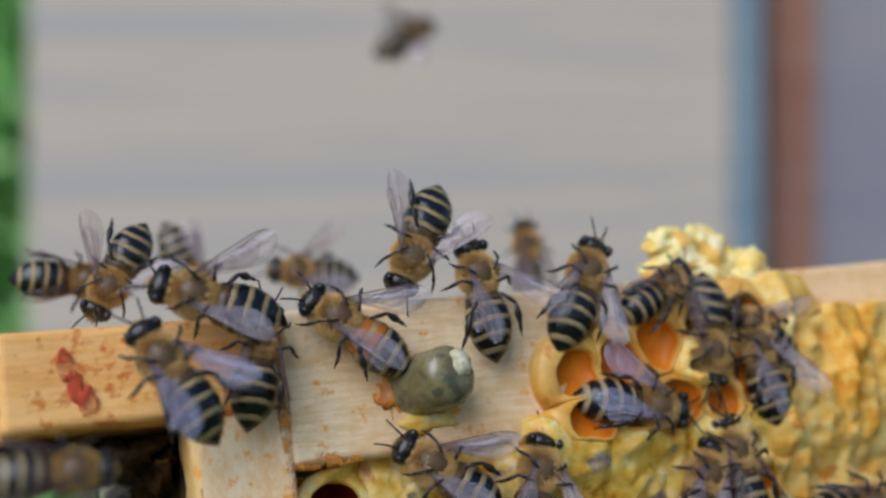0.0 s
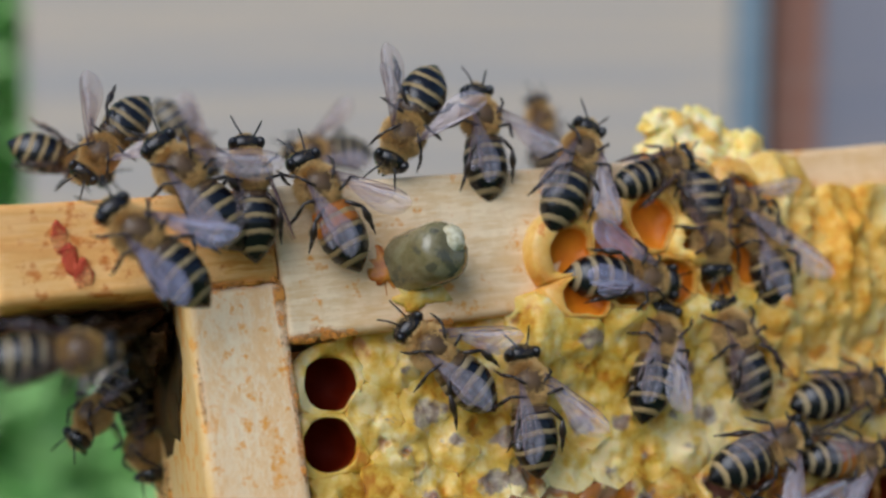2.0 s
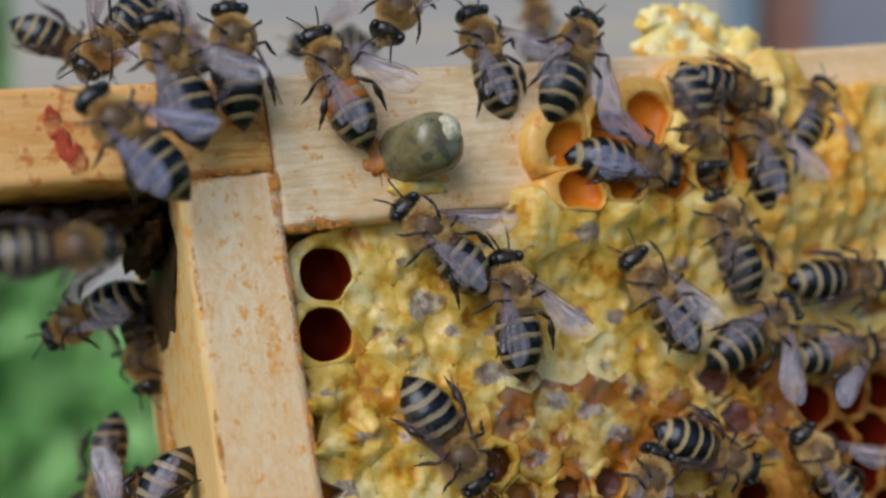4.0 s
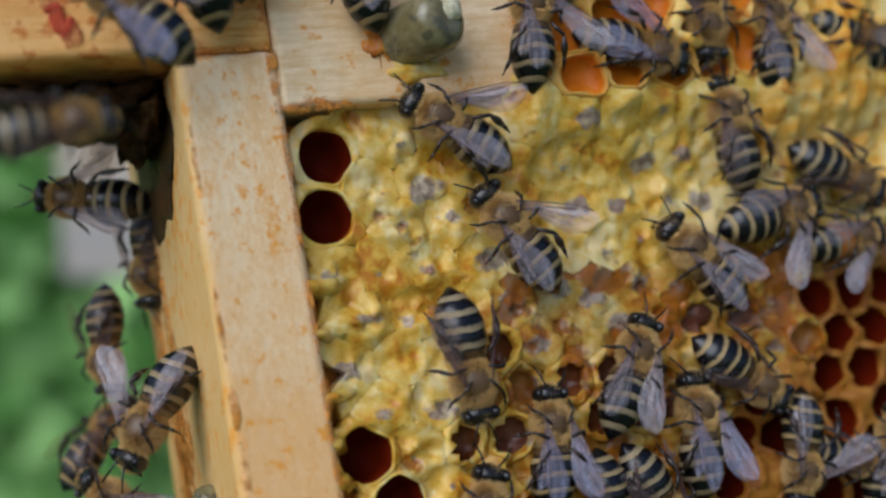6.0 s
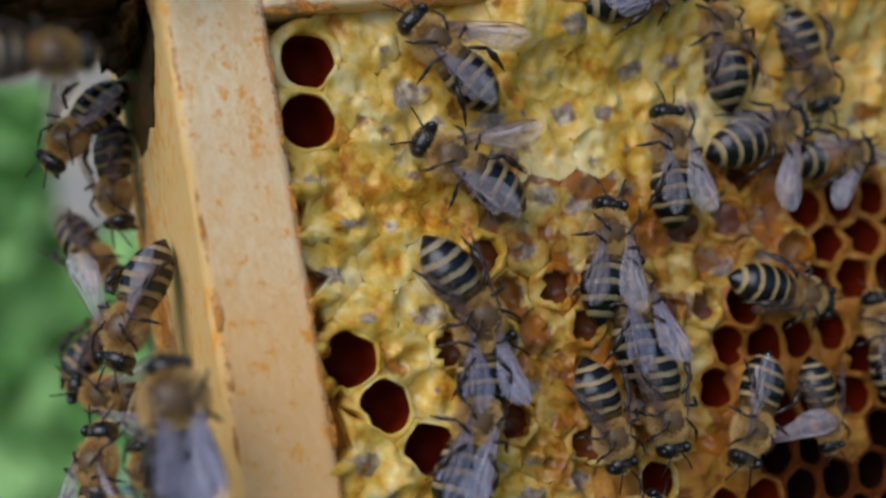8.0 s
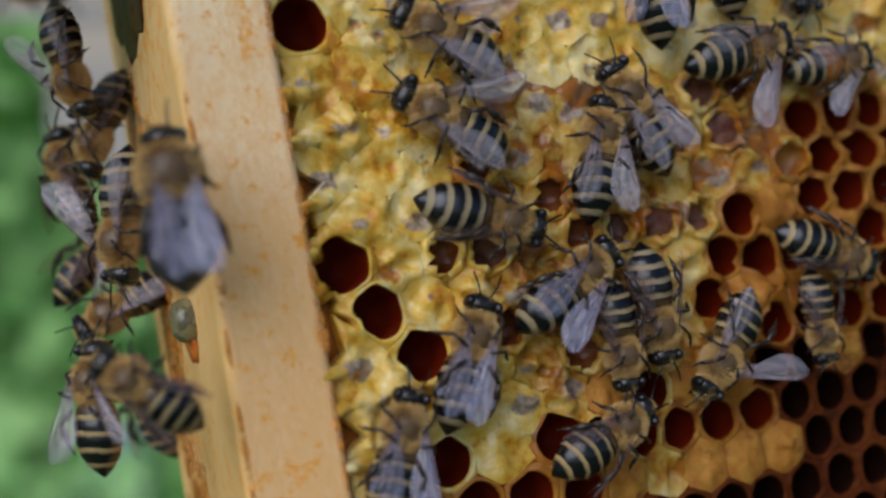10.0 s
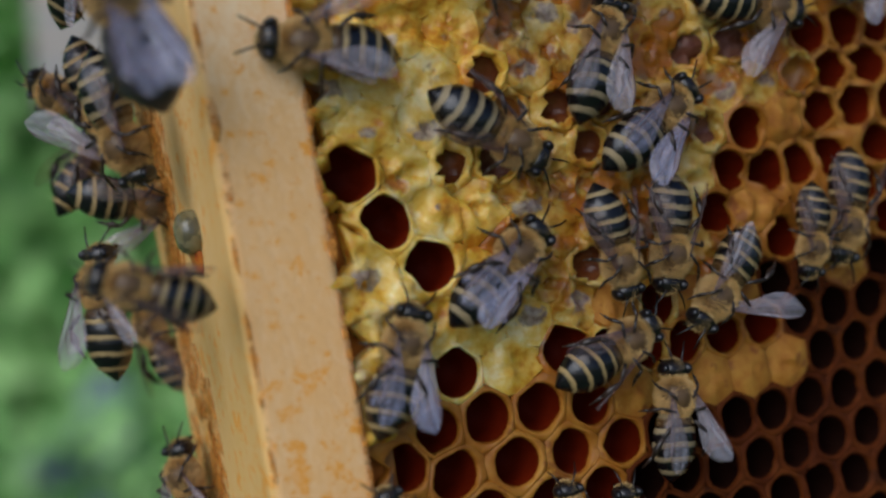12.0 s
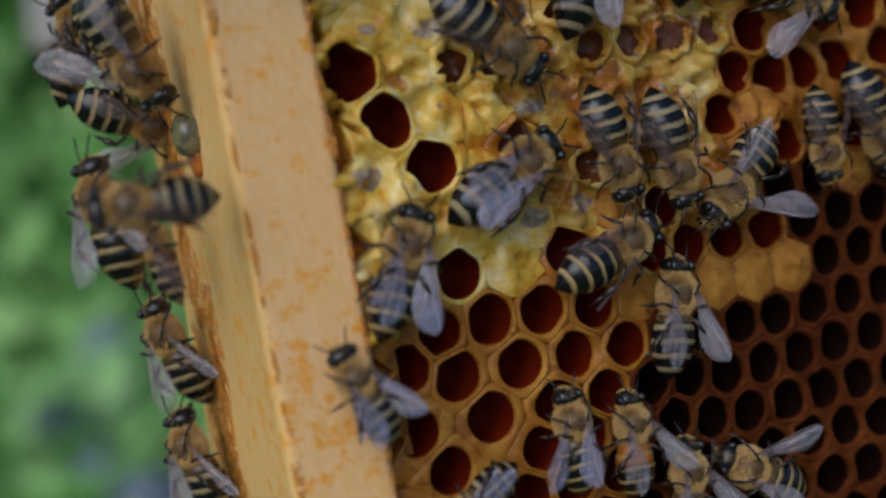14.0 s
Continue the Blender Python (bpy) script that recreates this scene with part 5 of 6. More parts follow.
    crawl("left", 1.12, [
        (0, 7.35, -3.40, 58.54, 90.0, -11.0, 0.0),
        (1.5, 9.38, -3.40, 57.81, 90.0, -12.4, 0.0),
        (3, 8.87, -3.40, 58.44, 90.0, -25.6, 0.0),
        (5.5, 11.58, -3.40, 60.41, 90.0, -15.2, -0.0),
        (6.5, 12.03, -3.40, 60.00, 90.0, -4.2, 0.0),
        (7.2, 11.86, -3.40, 59.38, 90.0, -12.0, 0.0),
        (9.5, 10.06, -3.40, 58.15, 90.0, -10.6, 0.0),
        (10.2, 8.94, -3.40, 58.21, 90.0, -6.7, 0.0),
        (11, 8.14, -3.40, 56.72, 90.0, -2.3, 0.0),
        (12.5, 8.99, -3.40, 52.13, 90.0, 21.5, 0.0),
        (14, 10.63, -3.40, 44.36, 90.0, 26.4, 0.0),
    ], wings=(10, 58, 2))
    crawl("orange", 0.96, [
        (0, 18.07, -3.40, 56.81, 90.0, 3.4, 0.0),
        (1.5, 20.77, -3.40, 55.72, 90.0, 5.8, 0.0),
        (3, 19.93, -3.40, 55.88, 90.0, -1.7, 0.0),
        (5.5, 21.60, -3.40, 56.01, 90.0, 2.9, -0.0),
        (6.5, 20.99, -3.40, 56.58, 90.0, -12.3, 0.0),
        (7.2, 21.01, -3.40, 55.36, 90.0, 2.2, 0.0),
        (9.5, 21.02, -3.40, 55.80, 90.0, -8.6, 0.0),
        (10.2, 21.05, -3.40, 55.81, 90.0, -2.4, -0.0),
        (11, 22.48, -3.40, 55.45, 90.0, -6.8, -0.0),
        (12.5, 24.52, -3.40, 56.23, 90.0, -9.9, -0.0),
        (14, 24.52, -3.40, 56.23, 90.0, -9.9, -0.0),
    ])
    crawl("wide", 1.03, [
        (0, 11.50, -3.40, 50.56, -90.0, -32.7, 180.0),
        (1.5, 11.99, -3.40, 48.88, -90.0, -31.2, 180.0),
        (3, 12.79, -3.40, 49.11, -90.0, -28.9, 180.0),
        (5.5, 21.90, -3.40, 30.91, 90.0, -61.1, 0.0),
        (6.5, 20.99, -3.40, 31.15, 90.0, -65.2, 0.0),
        (9.5, 28.45, -3.40, 34.13, -90.0, -69.2, 180.0),
        (14, 35.23, -3.40, 27.11, -90.0, -79.4, 180.0),
    ])
    crawl("smoky", 1.06, [
        (0, -17.77, -3.40, 34.57, 90.0, -82.0, 0.0),
        (3, -17.77, -3.40, 34.57, 90.0, -82.0, 0.0),
        (5.5, -19.14, -3.40, 37.14, 90.0, -81.8, -0.0),
        (6.5, -20.52, -3.40, 42.30, 90.0, -86.5, 0.0),
        (7.2, -20.83, -3.40, 46.16, -90.0, -89.0, 180.0),
        (9.5, -37.44, -3.40, 23.17, 90.0, -66.7, 0.0),
        (10.2, -37.36, -3.40, 23.32, 90.0, -67.0, 0.0),
        (11, -38.05, -3.40, 22.44, 90.0, -66.6, 0.0),
        (12.5, -38.28, -3.40, 22.92, 90.0, -64.7, 0.0),
        (14, -38.38, -3.40, 22.63, 90.0, -64.1, 0.0),
    ], wings=(6, 22, 0))
    crawl("half", 1.10, [
        (0, -8.29, -3.40, 42.45, 90.0, -58.6, 0.0),
        (3, -8.29, -3.40, 42.45, 90.0, -58.6, 0.0),
        (5.5, -9.18, -3.40, 45.14, 90.0, -62.5, 0.0),
        (6.5, -10.25, -3.40, 45.25, 90.0, -60.1, 0.0),
        (7.2, -10.55, -3.40, 46.35, 90.0, -74.9, 0.0),
        (9.5, -10.23, -3.40, 48.44, 90.0, -74.9, -0.0),
        (10.2, -10.48, -3.40, 48.51, 90.0, -71.3, 0.0),
        (11, -10.57, -3.40, 49.54, 90.0, -69.0, 0.0),
        (12.5, -11.76, -3.40, 49.72, 90.0, -64.3, 0.0),
        (14, -13.32, -3.40, 48.12, 90.0, -64.4, -0.0),
    ], wings=(14, 16, 2))
    crawl("fan", 1.12, [
        (0, -1.99, -3.40, 33.49, 90.0, -83.7, 0.0),
        (3, -1.99, -3.40, 33.49, 90.0, -83.7, 0.0),
        (5.5, -2.59, -3.40, 36.46, 90.0, -85.9, 0.0),
        (6.5, -2.34, -3.40, 39.61, 90.0, -88.2, 0.0),
        (7.2, -2.74, -3.40, 43.12, -90.0, -86.1, 180.0),
        (9.5, -18.35, -3.40, 34.71, 90.0, -46.8, 0.0),
        (10.2, -16.04, -3.40, 37.00, 90.0, -23.9, 0.0),
        (11, -15.51, -3.40, 39.14, 90.0, -18.9, 0.0),
        (11.5, -10.40, -3.40, 40.90, 90.0, -26.0, 0.0),
        (12, -6.40, -3.40, 42.30, 90.0, -32.0, 0.0),
        (12.5, -4.00, -3.40, 42.82, 90.0, -36.3, 0.0),
        (13.2, -1.60, -3.40, 45.60, 90.0, -68.0, 0.0),
        (14, -0.60, -3.40, 50.40, 90.0, -75.0, 0.0),
    ], wings=(5, 27, 3))
    crawl("closed", 1.07, [
        (0, -2.30, -3.40, 51.00, 90.0, 33.3, 0.0),
        (1.5, -1.77, -3.40, 49.20, 90.0, 30.2, 0.0),
        (3, -0.64, -3.40, 49.04, 90.0, 30.3, 0.0),
        (5.5, 3.43, -3.40, 44.76, 90.0, 37.2, 0.0),
        (6.5, 5.13, -3.40, 43.26, 90.0, 44.4, 0.0),
        (7.2, 7.43, -3.40, 43.00, 90.0, 23.2, 0.0),
        (9.5, 15.78, -3.40, 36.62, 90.0, 21.8, 0.0),
        (10.2, 16.61, -3.40, 34.85, 90.0, 30.5, 0.0),
        (11, 18.61, -3.40, 33.23, 90.0, 38.6, 0.0),
        (12.5, 16.98, -3.40, 29.81, -90.0, 50.0, -180.0),
        (14, 19.93, -3.40, 29.22, 90.0, 76.6, -0.0),
    ])
    crawl("right", 1.07, [
        (0, 10.88, -3.40, 33.17, -90.0, 71.1, 180.0),
        (3, 10.88, -3.40, 33.17, -90.0, 71.1, 180.0),
        (5.5, 10.52, -3.40, 35.30, -90.0, 69.4, 180.0),
        (6.5, 9.28, -3.40, 33.06, -90.0, 76.1, 180.0),
        (7.2, 6.46, -3.40, 31.10, -90.0, 66.8, 180.0),
        (9.5, 3.36, -3.40, 28.18, -90.0, 53.5, 180.0),
        (10.2, 1.44, -3.40, 27.35, -90.0, 44.8, 180.0),
        (11, 1.43, -3.40, 26.57, -90.0, 36.1, 180.0),
        (12.5, -0.26, -3.40, 25.30, -90.0, 46.2, 180.0),
        (14, 1.67, -3.40, 25.82, -90.0, 40.7, 180.0),
    ], wings=(62, 12, 3))
    crawl("closed", 0.86, [
        (0, 15.62, -3.40, 33.40, 90.0, 35.7, 0.0),
        (3, 15.62, -3.40, 33.40, 90.0, 35.7, 0.0),
        (5.5, 14.72, -3.40, 33.08, 90.0, 25.5, -0.0),
        (6.5, 15.58, -3.40, 30.94, 90.0, 22.4, 0.0),
        (7.2, 13.05, -3.40, 28.55, 90.0, 80.8, -0.0),
        (9.5, 14.15, -3.40, 28.45, 270.0, 87.9, 180.0),
        (10.2, 13.38, -3.40, 28.28, 270.0, 85.7, 180.0),
        (11, 12.85, -3.40, 28.57, 270.0, 69.0, 180.0),
        (12.5, 11.97, -3.40, 28.67, 270.0, 78.5, 180.0),
        (14, 12.80, -3.40, 28.36, 270.0, 87.1, 180.0),
    ])
    crawl("closed", 0.99, [
        (0, -14.36, -3.40, 32.70, 90.0, 87.1, -0.0),
        (6.5, -14.36, -3.40, 32.70, 90.0, 87.1, -0.0),
        (7.2, -14.31, -3.40, 32.53, 90.0, 81.6, -0.0),
        (9.5, -11.75, -3.40, 31.62, 90.0, 86.6, 0.0),
        (10.2, -11.56, -3.40, 30.92, -90.0, 89.9, -180.0),
        (11, -12.05, -3.40, 31.13, 90.0, 88.1, 0.0),
        (12.5, -13.29, -3.40, 31.57, 90.0, 82.0, 0.0),
        (14, -13.63, -3.40, 31.47, 90.0, 81.0, 0.0),
    ])
    crawl("closed", 1.04, [
        (0, -8.87, -3.40, 32.86, 90.0, 64.9, 0.0),
        (6.5, -8.87, -3.40, 32.86, 90.0, 64.9, 0.0),
        (7.2, -6.66, -3.40, 33.17, -90.0, 89.9, -180.0),
        (9.5, -6.52, -3.40, 32.89, 90.0, 88.8, 0.0),
        (10.2, -6.80, -3.40, 33.31, 270.0, 88.5, 180.0),
        (11, -6.23, -3.40, 31.96, 270.0, 75.6, 180.0),
        (12.5, -5.98, -3.40, 31.38, 270.0, 78.8, 180.0),
        (14, -6.72, -3.40, 29.90, 90.0, 82.8, 0.0),
    ])
    crawl("smoky", 1.12, [
        (0, -29.25, -3.40, 32.45, 90.0, -71.5, 0.0),
        (6.5, -29.25, -3.40, 32.45, 90.0, -71.5, 0.0),
        (7.2, -29.39, -3.40, 32.27, 90.0, -59.3, 0.0),
        (9.5, -28.77, -3.40, 30.13, 90.0, -64.7, 0.0),
        (10.2, -28.80, -3.40, 30.56, 90.0, -64.0, 0.0),
        (11, -28.35, -3.40, 29.83, 90.0, -56.0, 0.0),
        (12.5, -25.82, -3.40, 30.23, 90.0, -29.4, 0.0),
        (14, -26.13, -3.40, 29.53, 90.0, -26.4, 0.0),
    ], wings=(6, 7, -1))
    crawl("closed", 1.04, [
        (0, -15.09, -3.40, 20.30, 90.0, -17.9, 0.0),
        (9.5, -15.09, -3.40, 20.30, 90.0, -17.9, 0.0),
        (10.2, -15.55, -3.40, 20.39, 90.0, -22.5, 0.0),
        (11, -15.51, -3.40, 19.87, 90.0, -18.0, 0.0),
        (12.5, -16.07, -3.40, 20.24, 90.0, -20.3, 0.0),
        (14, -16.25, -3.40, 20.26, 90.0, -20.6, 0.0),
    ])
    crawl("right", 1.01, [
        (0, -12.77, -3.40, 3.30, -90.0, -75.7, 180.0),
        (9.5, -12.77, -3.40, 3.30, -90.0, -75.7, 180.0),
        (11, -10.76, -3.40, 9.66, -90.0, -81.4, 180.0),
        (12.5, -9.26, -3.40, 11.74, 90.0, -75.0, 0.0),
        (14, -9.78, -3.40, 12.20, 90.0, -76.0, 0.0),
    ], wings=(4, 34, 3))
    crawl("fan", 0.86, [
        (0, -35.97, -4.90, 4.09, -90.0, -75.2, 180.0),
        (9.5, -35.97, -4.90, 4.09, -90.0, -75.2, 180.0),
        (11, -38.92, -4.90, 5.78, -90.0, -80.1, 180.0),
        (12.5, -41.61, -4.90, 8.57, -90.0, -75.2, 180.0),
        (14, -44.01, -4.90, 12.33, -90.0, -68.2, 180.0),
    ], wings=(14, 25, 3))
    crawl("smoky", 0.89, [
        (0, -22.09, -3.40, 1.28, 90.0, -82.0, 0.0),
        (9.5, -22.09, -3.40, 1.28, 90.0, -82.0, 0.0),
        (11, -22.66, -3.40, 1.68, 90.0, -85.1, 0.0),
        (12.5, -23.17, -3.40, 3.30, 90.0, -89.0, 0.0),
        (14, -23.39, -3.40, 2.55, -90.0, -88.8, 180.0),
    ])
    crawl("orange", 0.90, [
        (0, -17.28, -3.40, -2.33, 90.0, -84.9, 0.0),
        (9.5, -17.28, -3.40, -2.33, 90.0, -84.9, 0.0),
        (11, -16.71, -3.40, -0.49, 90.0, -83.4, 0.0),
        (12.5, -17.04, -3.40, 1.28, 90.0, -85.2, 0.0),
        (14, -16.99, -3.40, 0.63, 90.0, -85.9, 0.0),
    ])
    crawl("half", 0.94, [
        (0, -11.00, -3.40, -7.86, 90.0, -81.3, 0.0),
        (9.5, -11.00, -3.40, -7.86, 90.0, -81.3, 0.0),
        (12.5, -11.13, -3.40, -5.32, 90.0, -82.2, 0.0),
        (14, -11.59, -3.40, -5.89, 90.0, -81.0, 0.0),
    ])
    crawl("half", 1.00, [
        (0, -0.93, -3.40, -7.59, -90.0, -34.8, -180.0),
        (9.5, -0.93, -3.40, -7.59, -90.0, -34.8, -180.0),
        (12.5, -1.70, -3.40, -5.51, -90.0, -31.7, -180.0),
        (14, -1.80, -3.40, -6.22, -90.0, -34.1, -180.0),
    ])
    crawl("smoky", 0.86, [
        (0, -34.56, -3.40, -1.46, -90.0, 17.5, 180.0),
        (9.5, -34.56, -3.40, -1.46, -90.0, 17.5, 180.0),
        (12.5, -34.86, -3.40, -0.93, -90.0, 19.8, 180.0),
        (14, -34.47, -3.40, -0.10, -90.0, 26.8, 180.0),
    ])
    crawl("closed", 0.87, [
        (0, -66.36, -18.00, 77.50, 78.1, 3.0, 0.0),
        (1.5, -66.05, -18.00, 76.44, 77.8, 2.6, 0.0),
        (3, -65.46, -18.00, 75.34, 77.3, 1.9, 0.0),
        (5.5, -66.00, -18.00, 73.23, 74.9, -1.5, 0.0),
        (6.5, -65.51, -18.00, 72.40, 71.0, -7.3, 0.0),
        (7.2, -65.50, -18.00, 71.21, 71.8, -6.2, 0.0),
        (9.5, -67.07, -18.00, 68.10, 93.2, 22.5, 0.0),
        (11, -67.14, -18.00, 67.91, 91.2, 20.0, 0.0),
        (14, -67.14, -18.00, 67.91, 91.2, 20.0, 0.0),
    ])
    crawl("left", 1.06, [
        (0, -56.46, 24.29, 77.08, -43.1, 41.9, 180.0),
        (1.5, -56.46, 24.29, 77.08, -43.1, 41.9, 180.0),
        (3, -57.76, 24.29, 72.92, -37.7, 54.0, 180.0),
        (5.5, -58.39, 23.25, 75.64, -144.7, -61.8, 180.0),
        (6.5, -56.80, 23.23, 73.34, -47.6, 34.8, 180.0),
        (7.2, -56.61, 23.06, 74.01, -57.1, 23.9, 180.0),
        (9.5, -58.19, 22.80, 70.21, -212.3, 81.0, 0.0),
        (10.2, -58.42, 22.59, 69.99, -212.3, 81.3, 0.0),
        (11, -58.42, 22.51, 73.56, -212.2, 83.2, 0.0),
        (12.5, -57.14, 22.05, 67.41, -327.9, -85.8, 0.0),
        (14, -57.05, 21.85, 68.31, -327.9, -85.8, 0.0),
    ])
    crawl("closed", 1.06, [
        (0, -53.49, 27.50, 72.88, 147.9, 85.5, 0.0),
        (1.5, -53.49, 27.50, 72.88, 147.9, 85.5, 0.0),
        (3, -53.71, 27.50, 71.48, 147.8, 83.7, 0.0),
        (5.5, -52.02, 26.52, 69.27, -32.1, 84.3, 180.0),
        (6.5, -52.15, 26.51, 67.95, -32.1, 84.2, 180.0),
        (7.2, -53.29, 26.35, 68.16, -212.0, 86.8, 0.0),
        (9.5, -55.22, 26.10, 64.71, -34.1, 67.4, 180.0),
        (10.2, -54.95, 25.90, 63.11, -34.7, 64.4, 180.0),
        (11, -55.49, 25.83, 65.67, -34.4, 65.8, 180.0),
        (12.5, -57.65, 25.40, 53.09, 144.3, 60.6, 0.0),
        (14, -56.07, 25.21, 51.81, 145.8, 66.8, 0.0),
    ])
    crawl("half", 1.13, [
        (0, -56.91, 10.49, 52.66, -42.7, 54.3, 180.0),
        (3, -56.91, 10.49, 52.66, -42.7, 54.3, 180.0),
        (5.5, -55.32, 10.49, 50.67, -42.9, 53.8, 180.0),
        (6.5, -56.14, 10.48, 50.77, -42.4, 55.1, 180.0),
        (7.2, -55.99, 10.41, 51.70, -41.9, 56.8, 180.0),
        (9.5, -56.77, 10.29, 51.31, -37.5, 77.8, 180.0),
        (10.2, -56.93, 10.20, 51.22, -37.2, 80.7, 180.0),
        (11, -57.50, 10.17, 51.94, -37.0, 84.1, 180.0),
        (12.5, -57.95, 9.97, 51.66, 141.3, 69.7, 0.0),
        (14, -57.19, 9.88, 49.08, 140.5, 65.7, 0.0),
    ])
    crawl("closed", 1.06, [
        (0, -58.59, 32.92, 55.15, -32.4, 79.6, 180.0),
        (3, -58.59, 32.92, 55.15, -32.4, 79.6, 180.0),
        (5.5, -57.22, 31.87, 59.37, -32.2, 82.5, 180.0),
        (6.5, -57.98, 31.86, 59.66, -212.1, 86.6, 0.0),
        (7.2, -57.79, 31.69, 61.21, -212.1, 86.3, 0.0),
        (9.5, -58.98, 31.43, 56.59, -148.0, -87.2, 180.0),
        (10.2, -59.15, 31.21, 57.29, -147.9, -85.6, 180.0),
        (11, -58.57, 31.14, 58.22, -213.5, 71.0, 0.0),
        (12.5, -58.14, 30.68, 54.93, -144.8, -62.2, 180.0),
        (14, -56.23, 30.47, 52.45, -142.6, -54.9, 180.0),
    ])
    crawl("half", 1.06, [
        (0, -58.19, 26.93, 39.94, -135.5, -39.4, 180.0),
        (5.5, -58.19, 26.93, 39.94, -135.5, -39.4, 180.0),
        (6.5, -57.02, 26.93, 40.13, -134.6, -38.1, 180.0),
        (7.2, -56.60, 26.76, 41.02, -136.3, -40.8, 180.0),
        (9.5, -56.46, 26.50, 42.62, -53.6, 27.5, 180.0),
        (10.2, -55.10, 26.28, 42.75, -58.4, 22.6, 180.0),
        (11, -55.85, 26.21, 43.65, 110.6, 13.6, 0.0),
        (12.5, -55.55, 25.75, 44.59, 114.1, 16.2, 0.0),
        (14, -55.62, 25.54, 43.32, 123.8, 24.7, 0.0),
    ])
    crawl("drone", 1.12, [
        (0, -60.91, -9.00, 25.72, 90.0, -89.7, 0.0),
        (5.5, -60.91, -9.00, 25.72, 90.0, -89.7, 0.0),
        (6.5, -58.92, -9.00, 32.95, 90.0, -89.4, 0.0),
        (7.2, -58.20, -9.00, 35.89, -90.0, -89.6, 180.0),
        (9.5, -55.29, -9.00, 45.48, 90.0, -88.7, 0.0),
        (10.2, -55.22, -9.00, 50.26, -90.0, -88.6, 180.0),
        (11, -56.46, -9.00, 53.62, -90.0, -81.6, 180.0),
        (12.5, -58.33, -9.00, 57.56, -90.0, -77.7, 180.0),
        (14, -58.84, -9.00, 62.13, -90.0, -74.6, 180.0),
    ])
    crawl("half", 1.06, [
        (0, -62.68, 10.03, 33.92, 37.4, -79.1, 0.0),
        (7.2, -62.68, 10.03, 33.92, 37.4, -79.1, 0.0),
        (9.5, -62.59, 10.03, 32.51, 37.2, -81.5, 0.0),
        (10.2, -62.40, 9.92, 32.31, 37.0, -83.7, 0.0),
        (11, -62.45, 9.88, 32.64, 36.9, -85.7, 0.0),
        (12.5, -61.75, 9.63, 32.90, 37.0, -85.3, 0.0),
        (14, -61.64, 9.51, 31.79, -143.0, -84.0, 180.0),
    ])
    crawl("closed", 0.92, [
        (0, -60.78, -4.00, 29.51, -91.7, -33.3, 180.0),
        (7.2, -60.78, -4.00, 29.51, -91.7, -33.3, 180.0),
        (9.5, -59.99, -4.00, 33.46, -105.5, -53.3, 180.0),
        (10.2, -58.59, -4.00, 33.66, -95.6, -38.7, 180.0),
        (11, -58.44, -4.00, 34.31, -87.5, -27.6, 180.0),
        (12.5, -59.31, -4.00, 34.37, -83.0, -21.3, 180.0),
        (14, -59.07, -4.00, 33.13, -70.2, -1.4, 180.0),
    ])
    crawl("closed", 1.06, [
        (0, -53.62, 36.07, 30.36, -147.4, -77.8, 180.0),
        (9.5, -53.62, 36.07, 30.36, -147.4, -77.8, 180.0),
        (11, -53.75, 36.07, 26.99, -147.1, -74.7, 180.0),
        (12.5, -52.91, 35.61, 27.26, -147.1, -74.9, 180.0),
        (14, -52.98, 35.41, 27.04, -147.2, -76.2, 180.0),
    ])
    crawl("half", 1.06, [
        (0, -54.52, 25.75, 7.82, -143.1, -85.9, 180.0),
        (11, -54.52, 25.75, 7.82, -143.1, -85.9, 180.0),
        (12.5, -54.39, 25.75, 12.59, -143.0, -85.1, 180.0),
        (14, -54.98, 25.54, 16.58, -142.0, -73.5, 180.0),
    ])
    crawl("half", 1.06, [
        (0, -55.70, 24.31, 1.43, -142.4, -76.7, 180.0),
        (12.5, -55.70, 24.31, 1.43, -142.4, -76.7, 180.0),
        (14, -55.21, 24.31, 4.18, -142.6, -79.0, 180.0),
    ])
    crawl("closed", 1.06, [
        (0, -58.29, 34.34, 53.43, 39.0, -24.3, 0.0),
        (3, -58.29, 34.34, 53.43, 39.0, -24.3, 0.0),
        (5.5, -60.10, 34.34, 47.56, 27.1, -40.7, 0.0),
        (6.5, -59.68, 34.32, 47.63, 26.5, -42.0, 0.0),
        (7.2, -58.61, 34.15, 49.10, 28.1, -38.7, 0.0),
        (9.5, -58.14, 33.89, 48.04, 28.9, -37.1, 0.0),
        (14, -58.59, 32.94, 51.90, 21.6, -57.3, 0.0),
    ])
    crawl("raised", 1.12, [
        (0, 9.57, 75.00, 160.94, 90.0, -27.5, 0.0),
        (0.1, 12.74, 75.00, 162.24, 90.0, -28.7, 0.0),
        (0.2, 15.51, 75.00, 165.07, 90.0, -28.6, 0.0),
        (0.4, 22.97, 75.00, 174.49, 90.0, -28.5, 0.0),
        (1, 52.42, 75.00, 242.42, 90.0, -36.1, -0.0),
        (14, 52.42, 75.00, 242.42, 90.0, -36.1, -0.0),
    ])
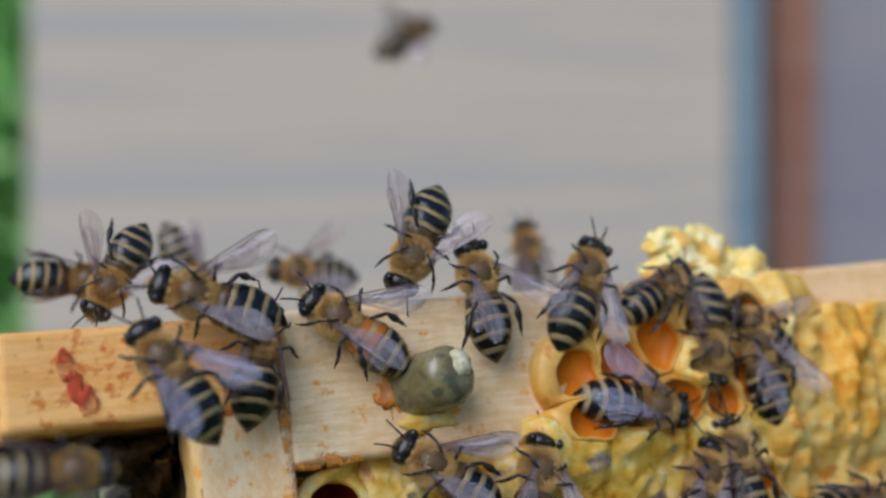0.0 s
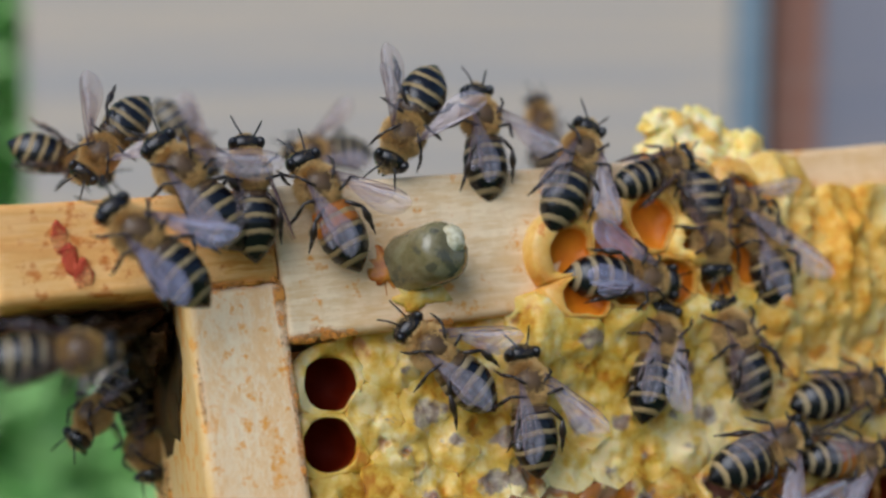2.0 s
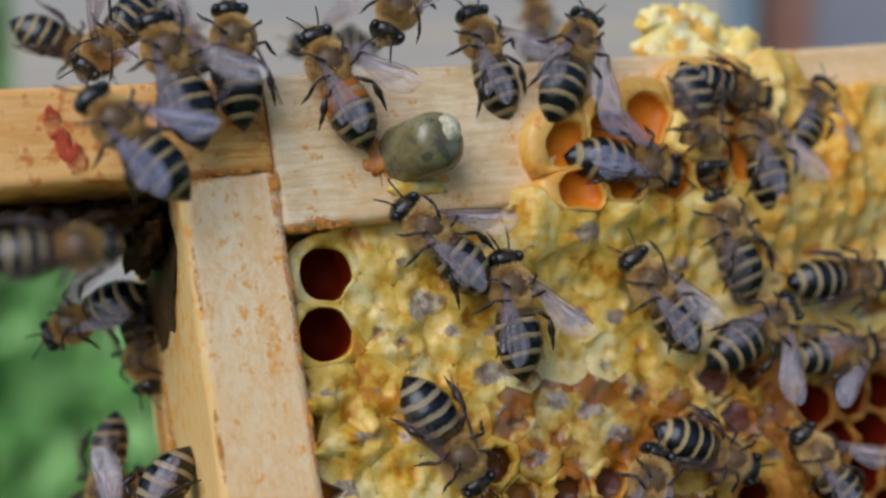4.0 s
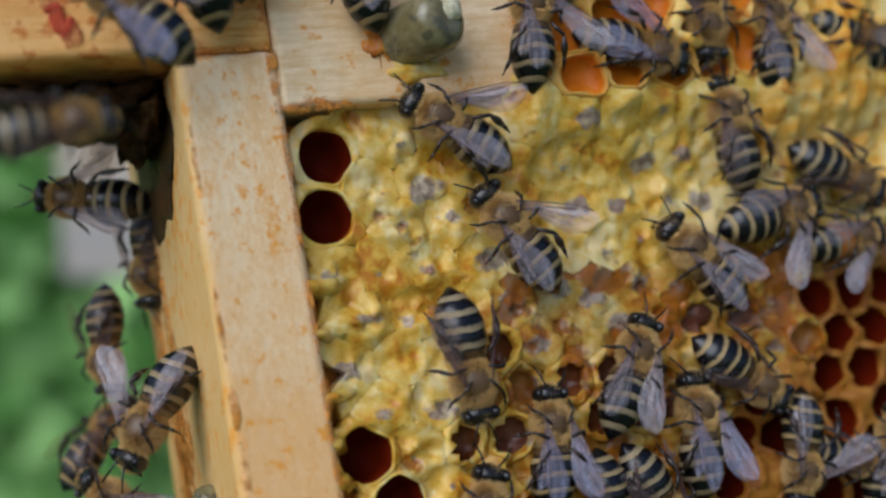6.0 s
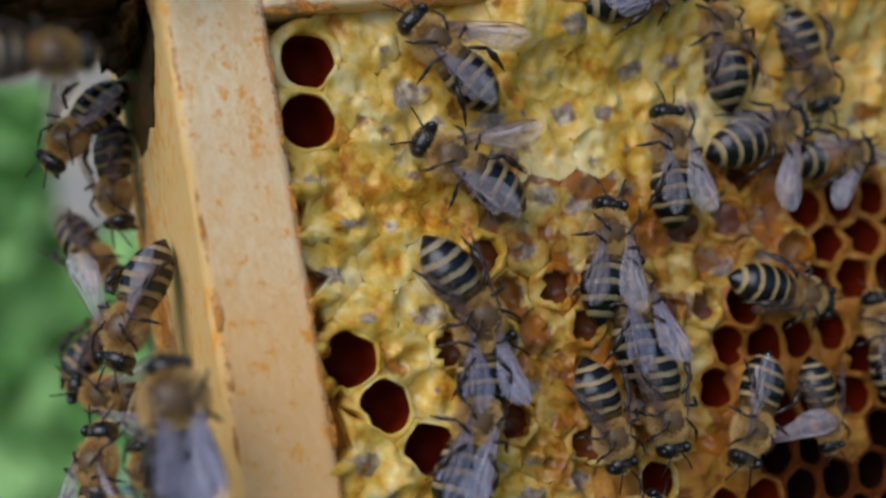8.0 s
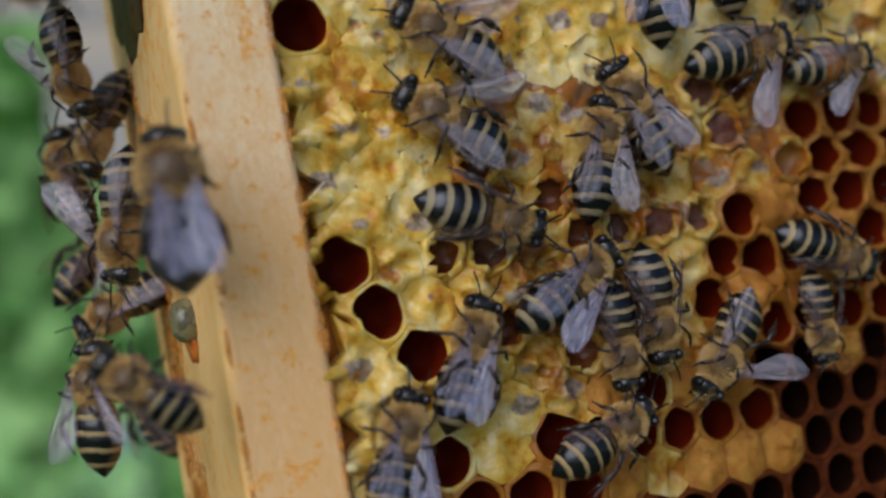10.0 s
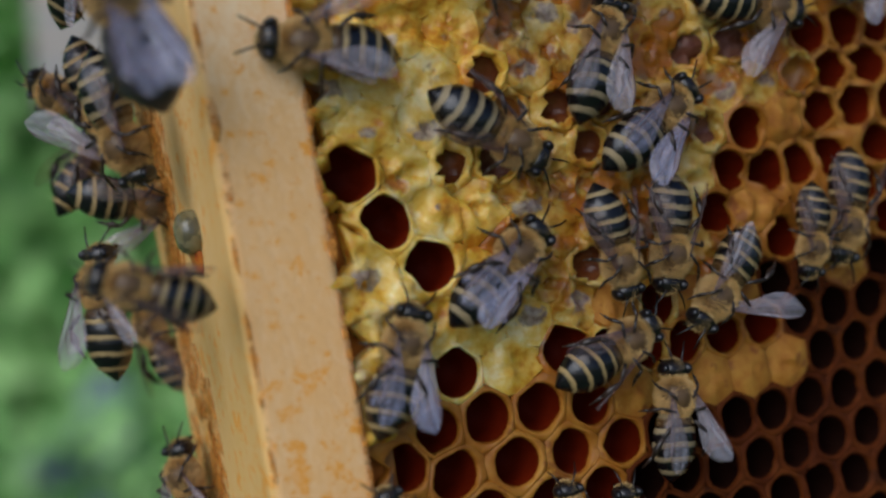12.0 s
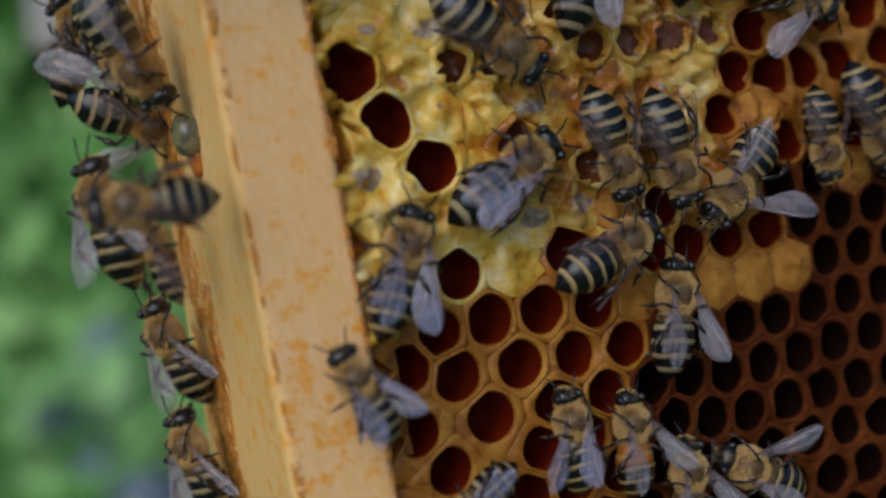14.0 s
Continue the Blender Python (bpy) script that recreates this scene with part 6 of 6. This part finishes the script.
    crawl("raised", 0.86, [
        (0, -92.58, -45.00, 58.46, 90.0, 11.9, 0.0),
        (2.6, -92.58, -45.00, 58.46, 90.0, 11.9, 0.0),
        (3, -65.19, -45.00, 60.03, 90.0, 6.8, 0.0),
        (3.1, -60.75, -45.00, 58.99, 90.0, 7.3, 0.0),
        (3.2, -52.26, -45.00, 57.26, 90.0, 7.4, 0.0),
        (3.5, -24.93, -45.00, 47.05, 90.0, 10.6, 0.0),
        (4, 42.12, -45.00, 5.52, 90.0, 15.4, 0.0),
        (14, 42.12, -45.00, 5.52, 90.0, 15.4, 0.0),
    ])
    crawl("closed", 0.86, [
        (0, -60.24, 10.00, 83.19, 102.5, 20.7, 0.0),
        (3, -60.24, 10.00, 83.19, 102.5, 20.7, 0.0),
        (14, -60.24, 10.00, 83.19, 102.5, 20.7, 0.0),
    ])
    crawl("half", 0.86, [
        (0, -55.51, 16.00, 82.38, 128.4, 18.6, 0.0),
        (14, -55.51, 16.00, 82.38, 128.4, 18.6, 0.0),
    ])



bees()


def fidget(ob, dice):
    """Antennae feel about and legs shift while a bee walks."""
    for child in ob.children_recursive:
        kind = child.name.split(".")[0]
        if kind == "antenna":
            pivot, swing, beat = Matrix(), 13, 1.1
        elif kind in ("foreleg", "midleg", "hindleg"):
            pivot, swing, beat = Matrix.Translation(Vector((1.4, 0, 2.0)) * MM), 6, 1.7
        else:
            continue
        base = child.matrix_local.copy()
        rows, t = [], 0.0
        while t < 14:
            turn = Euler((radians(dice.uniform(-swing, swing) * 0.4), radians(dice.uniform(-swing, swing) * 0.5), radians(dice.uniform(-swing, swing)))).to_matrix().to_4x4()
            if kind == "antenna":
                rows.append((t, base @ turn))
            else:
                rows.append((t, base @ pivot @ turn @ pivot.inverted()))
            t += beat * dice.uniform(0.8, 1.3)
        rows.append((14.0, rows[-1][1]))
        walk(child, rows)


def motions():
    for ob, rows in moving:
        walk(ob, rows)
    dice = random.Random(21)
    for ob in restless:
        fidget(ob, dice)


motions()
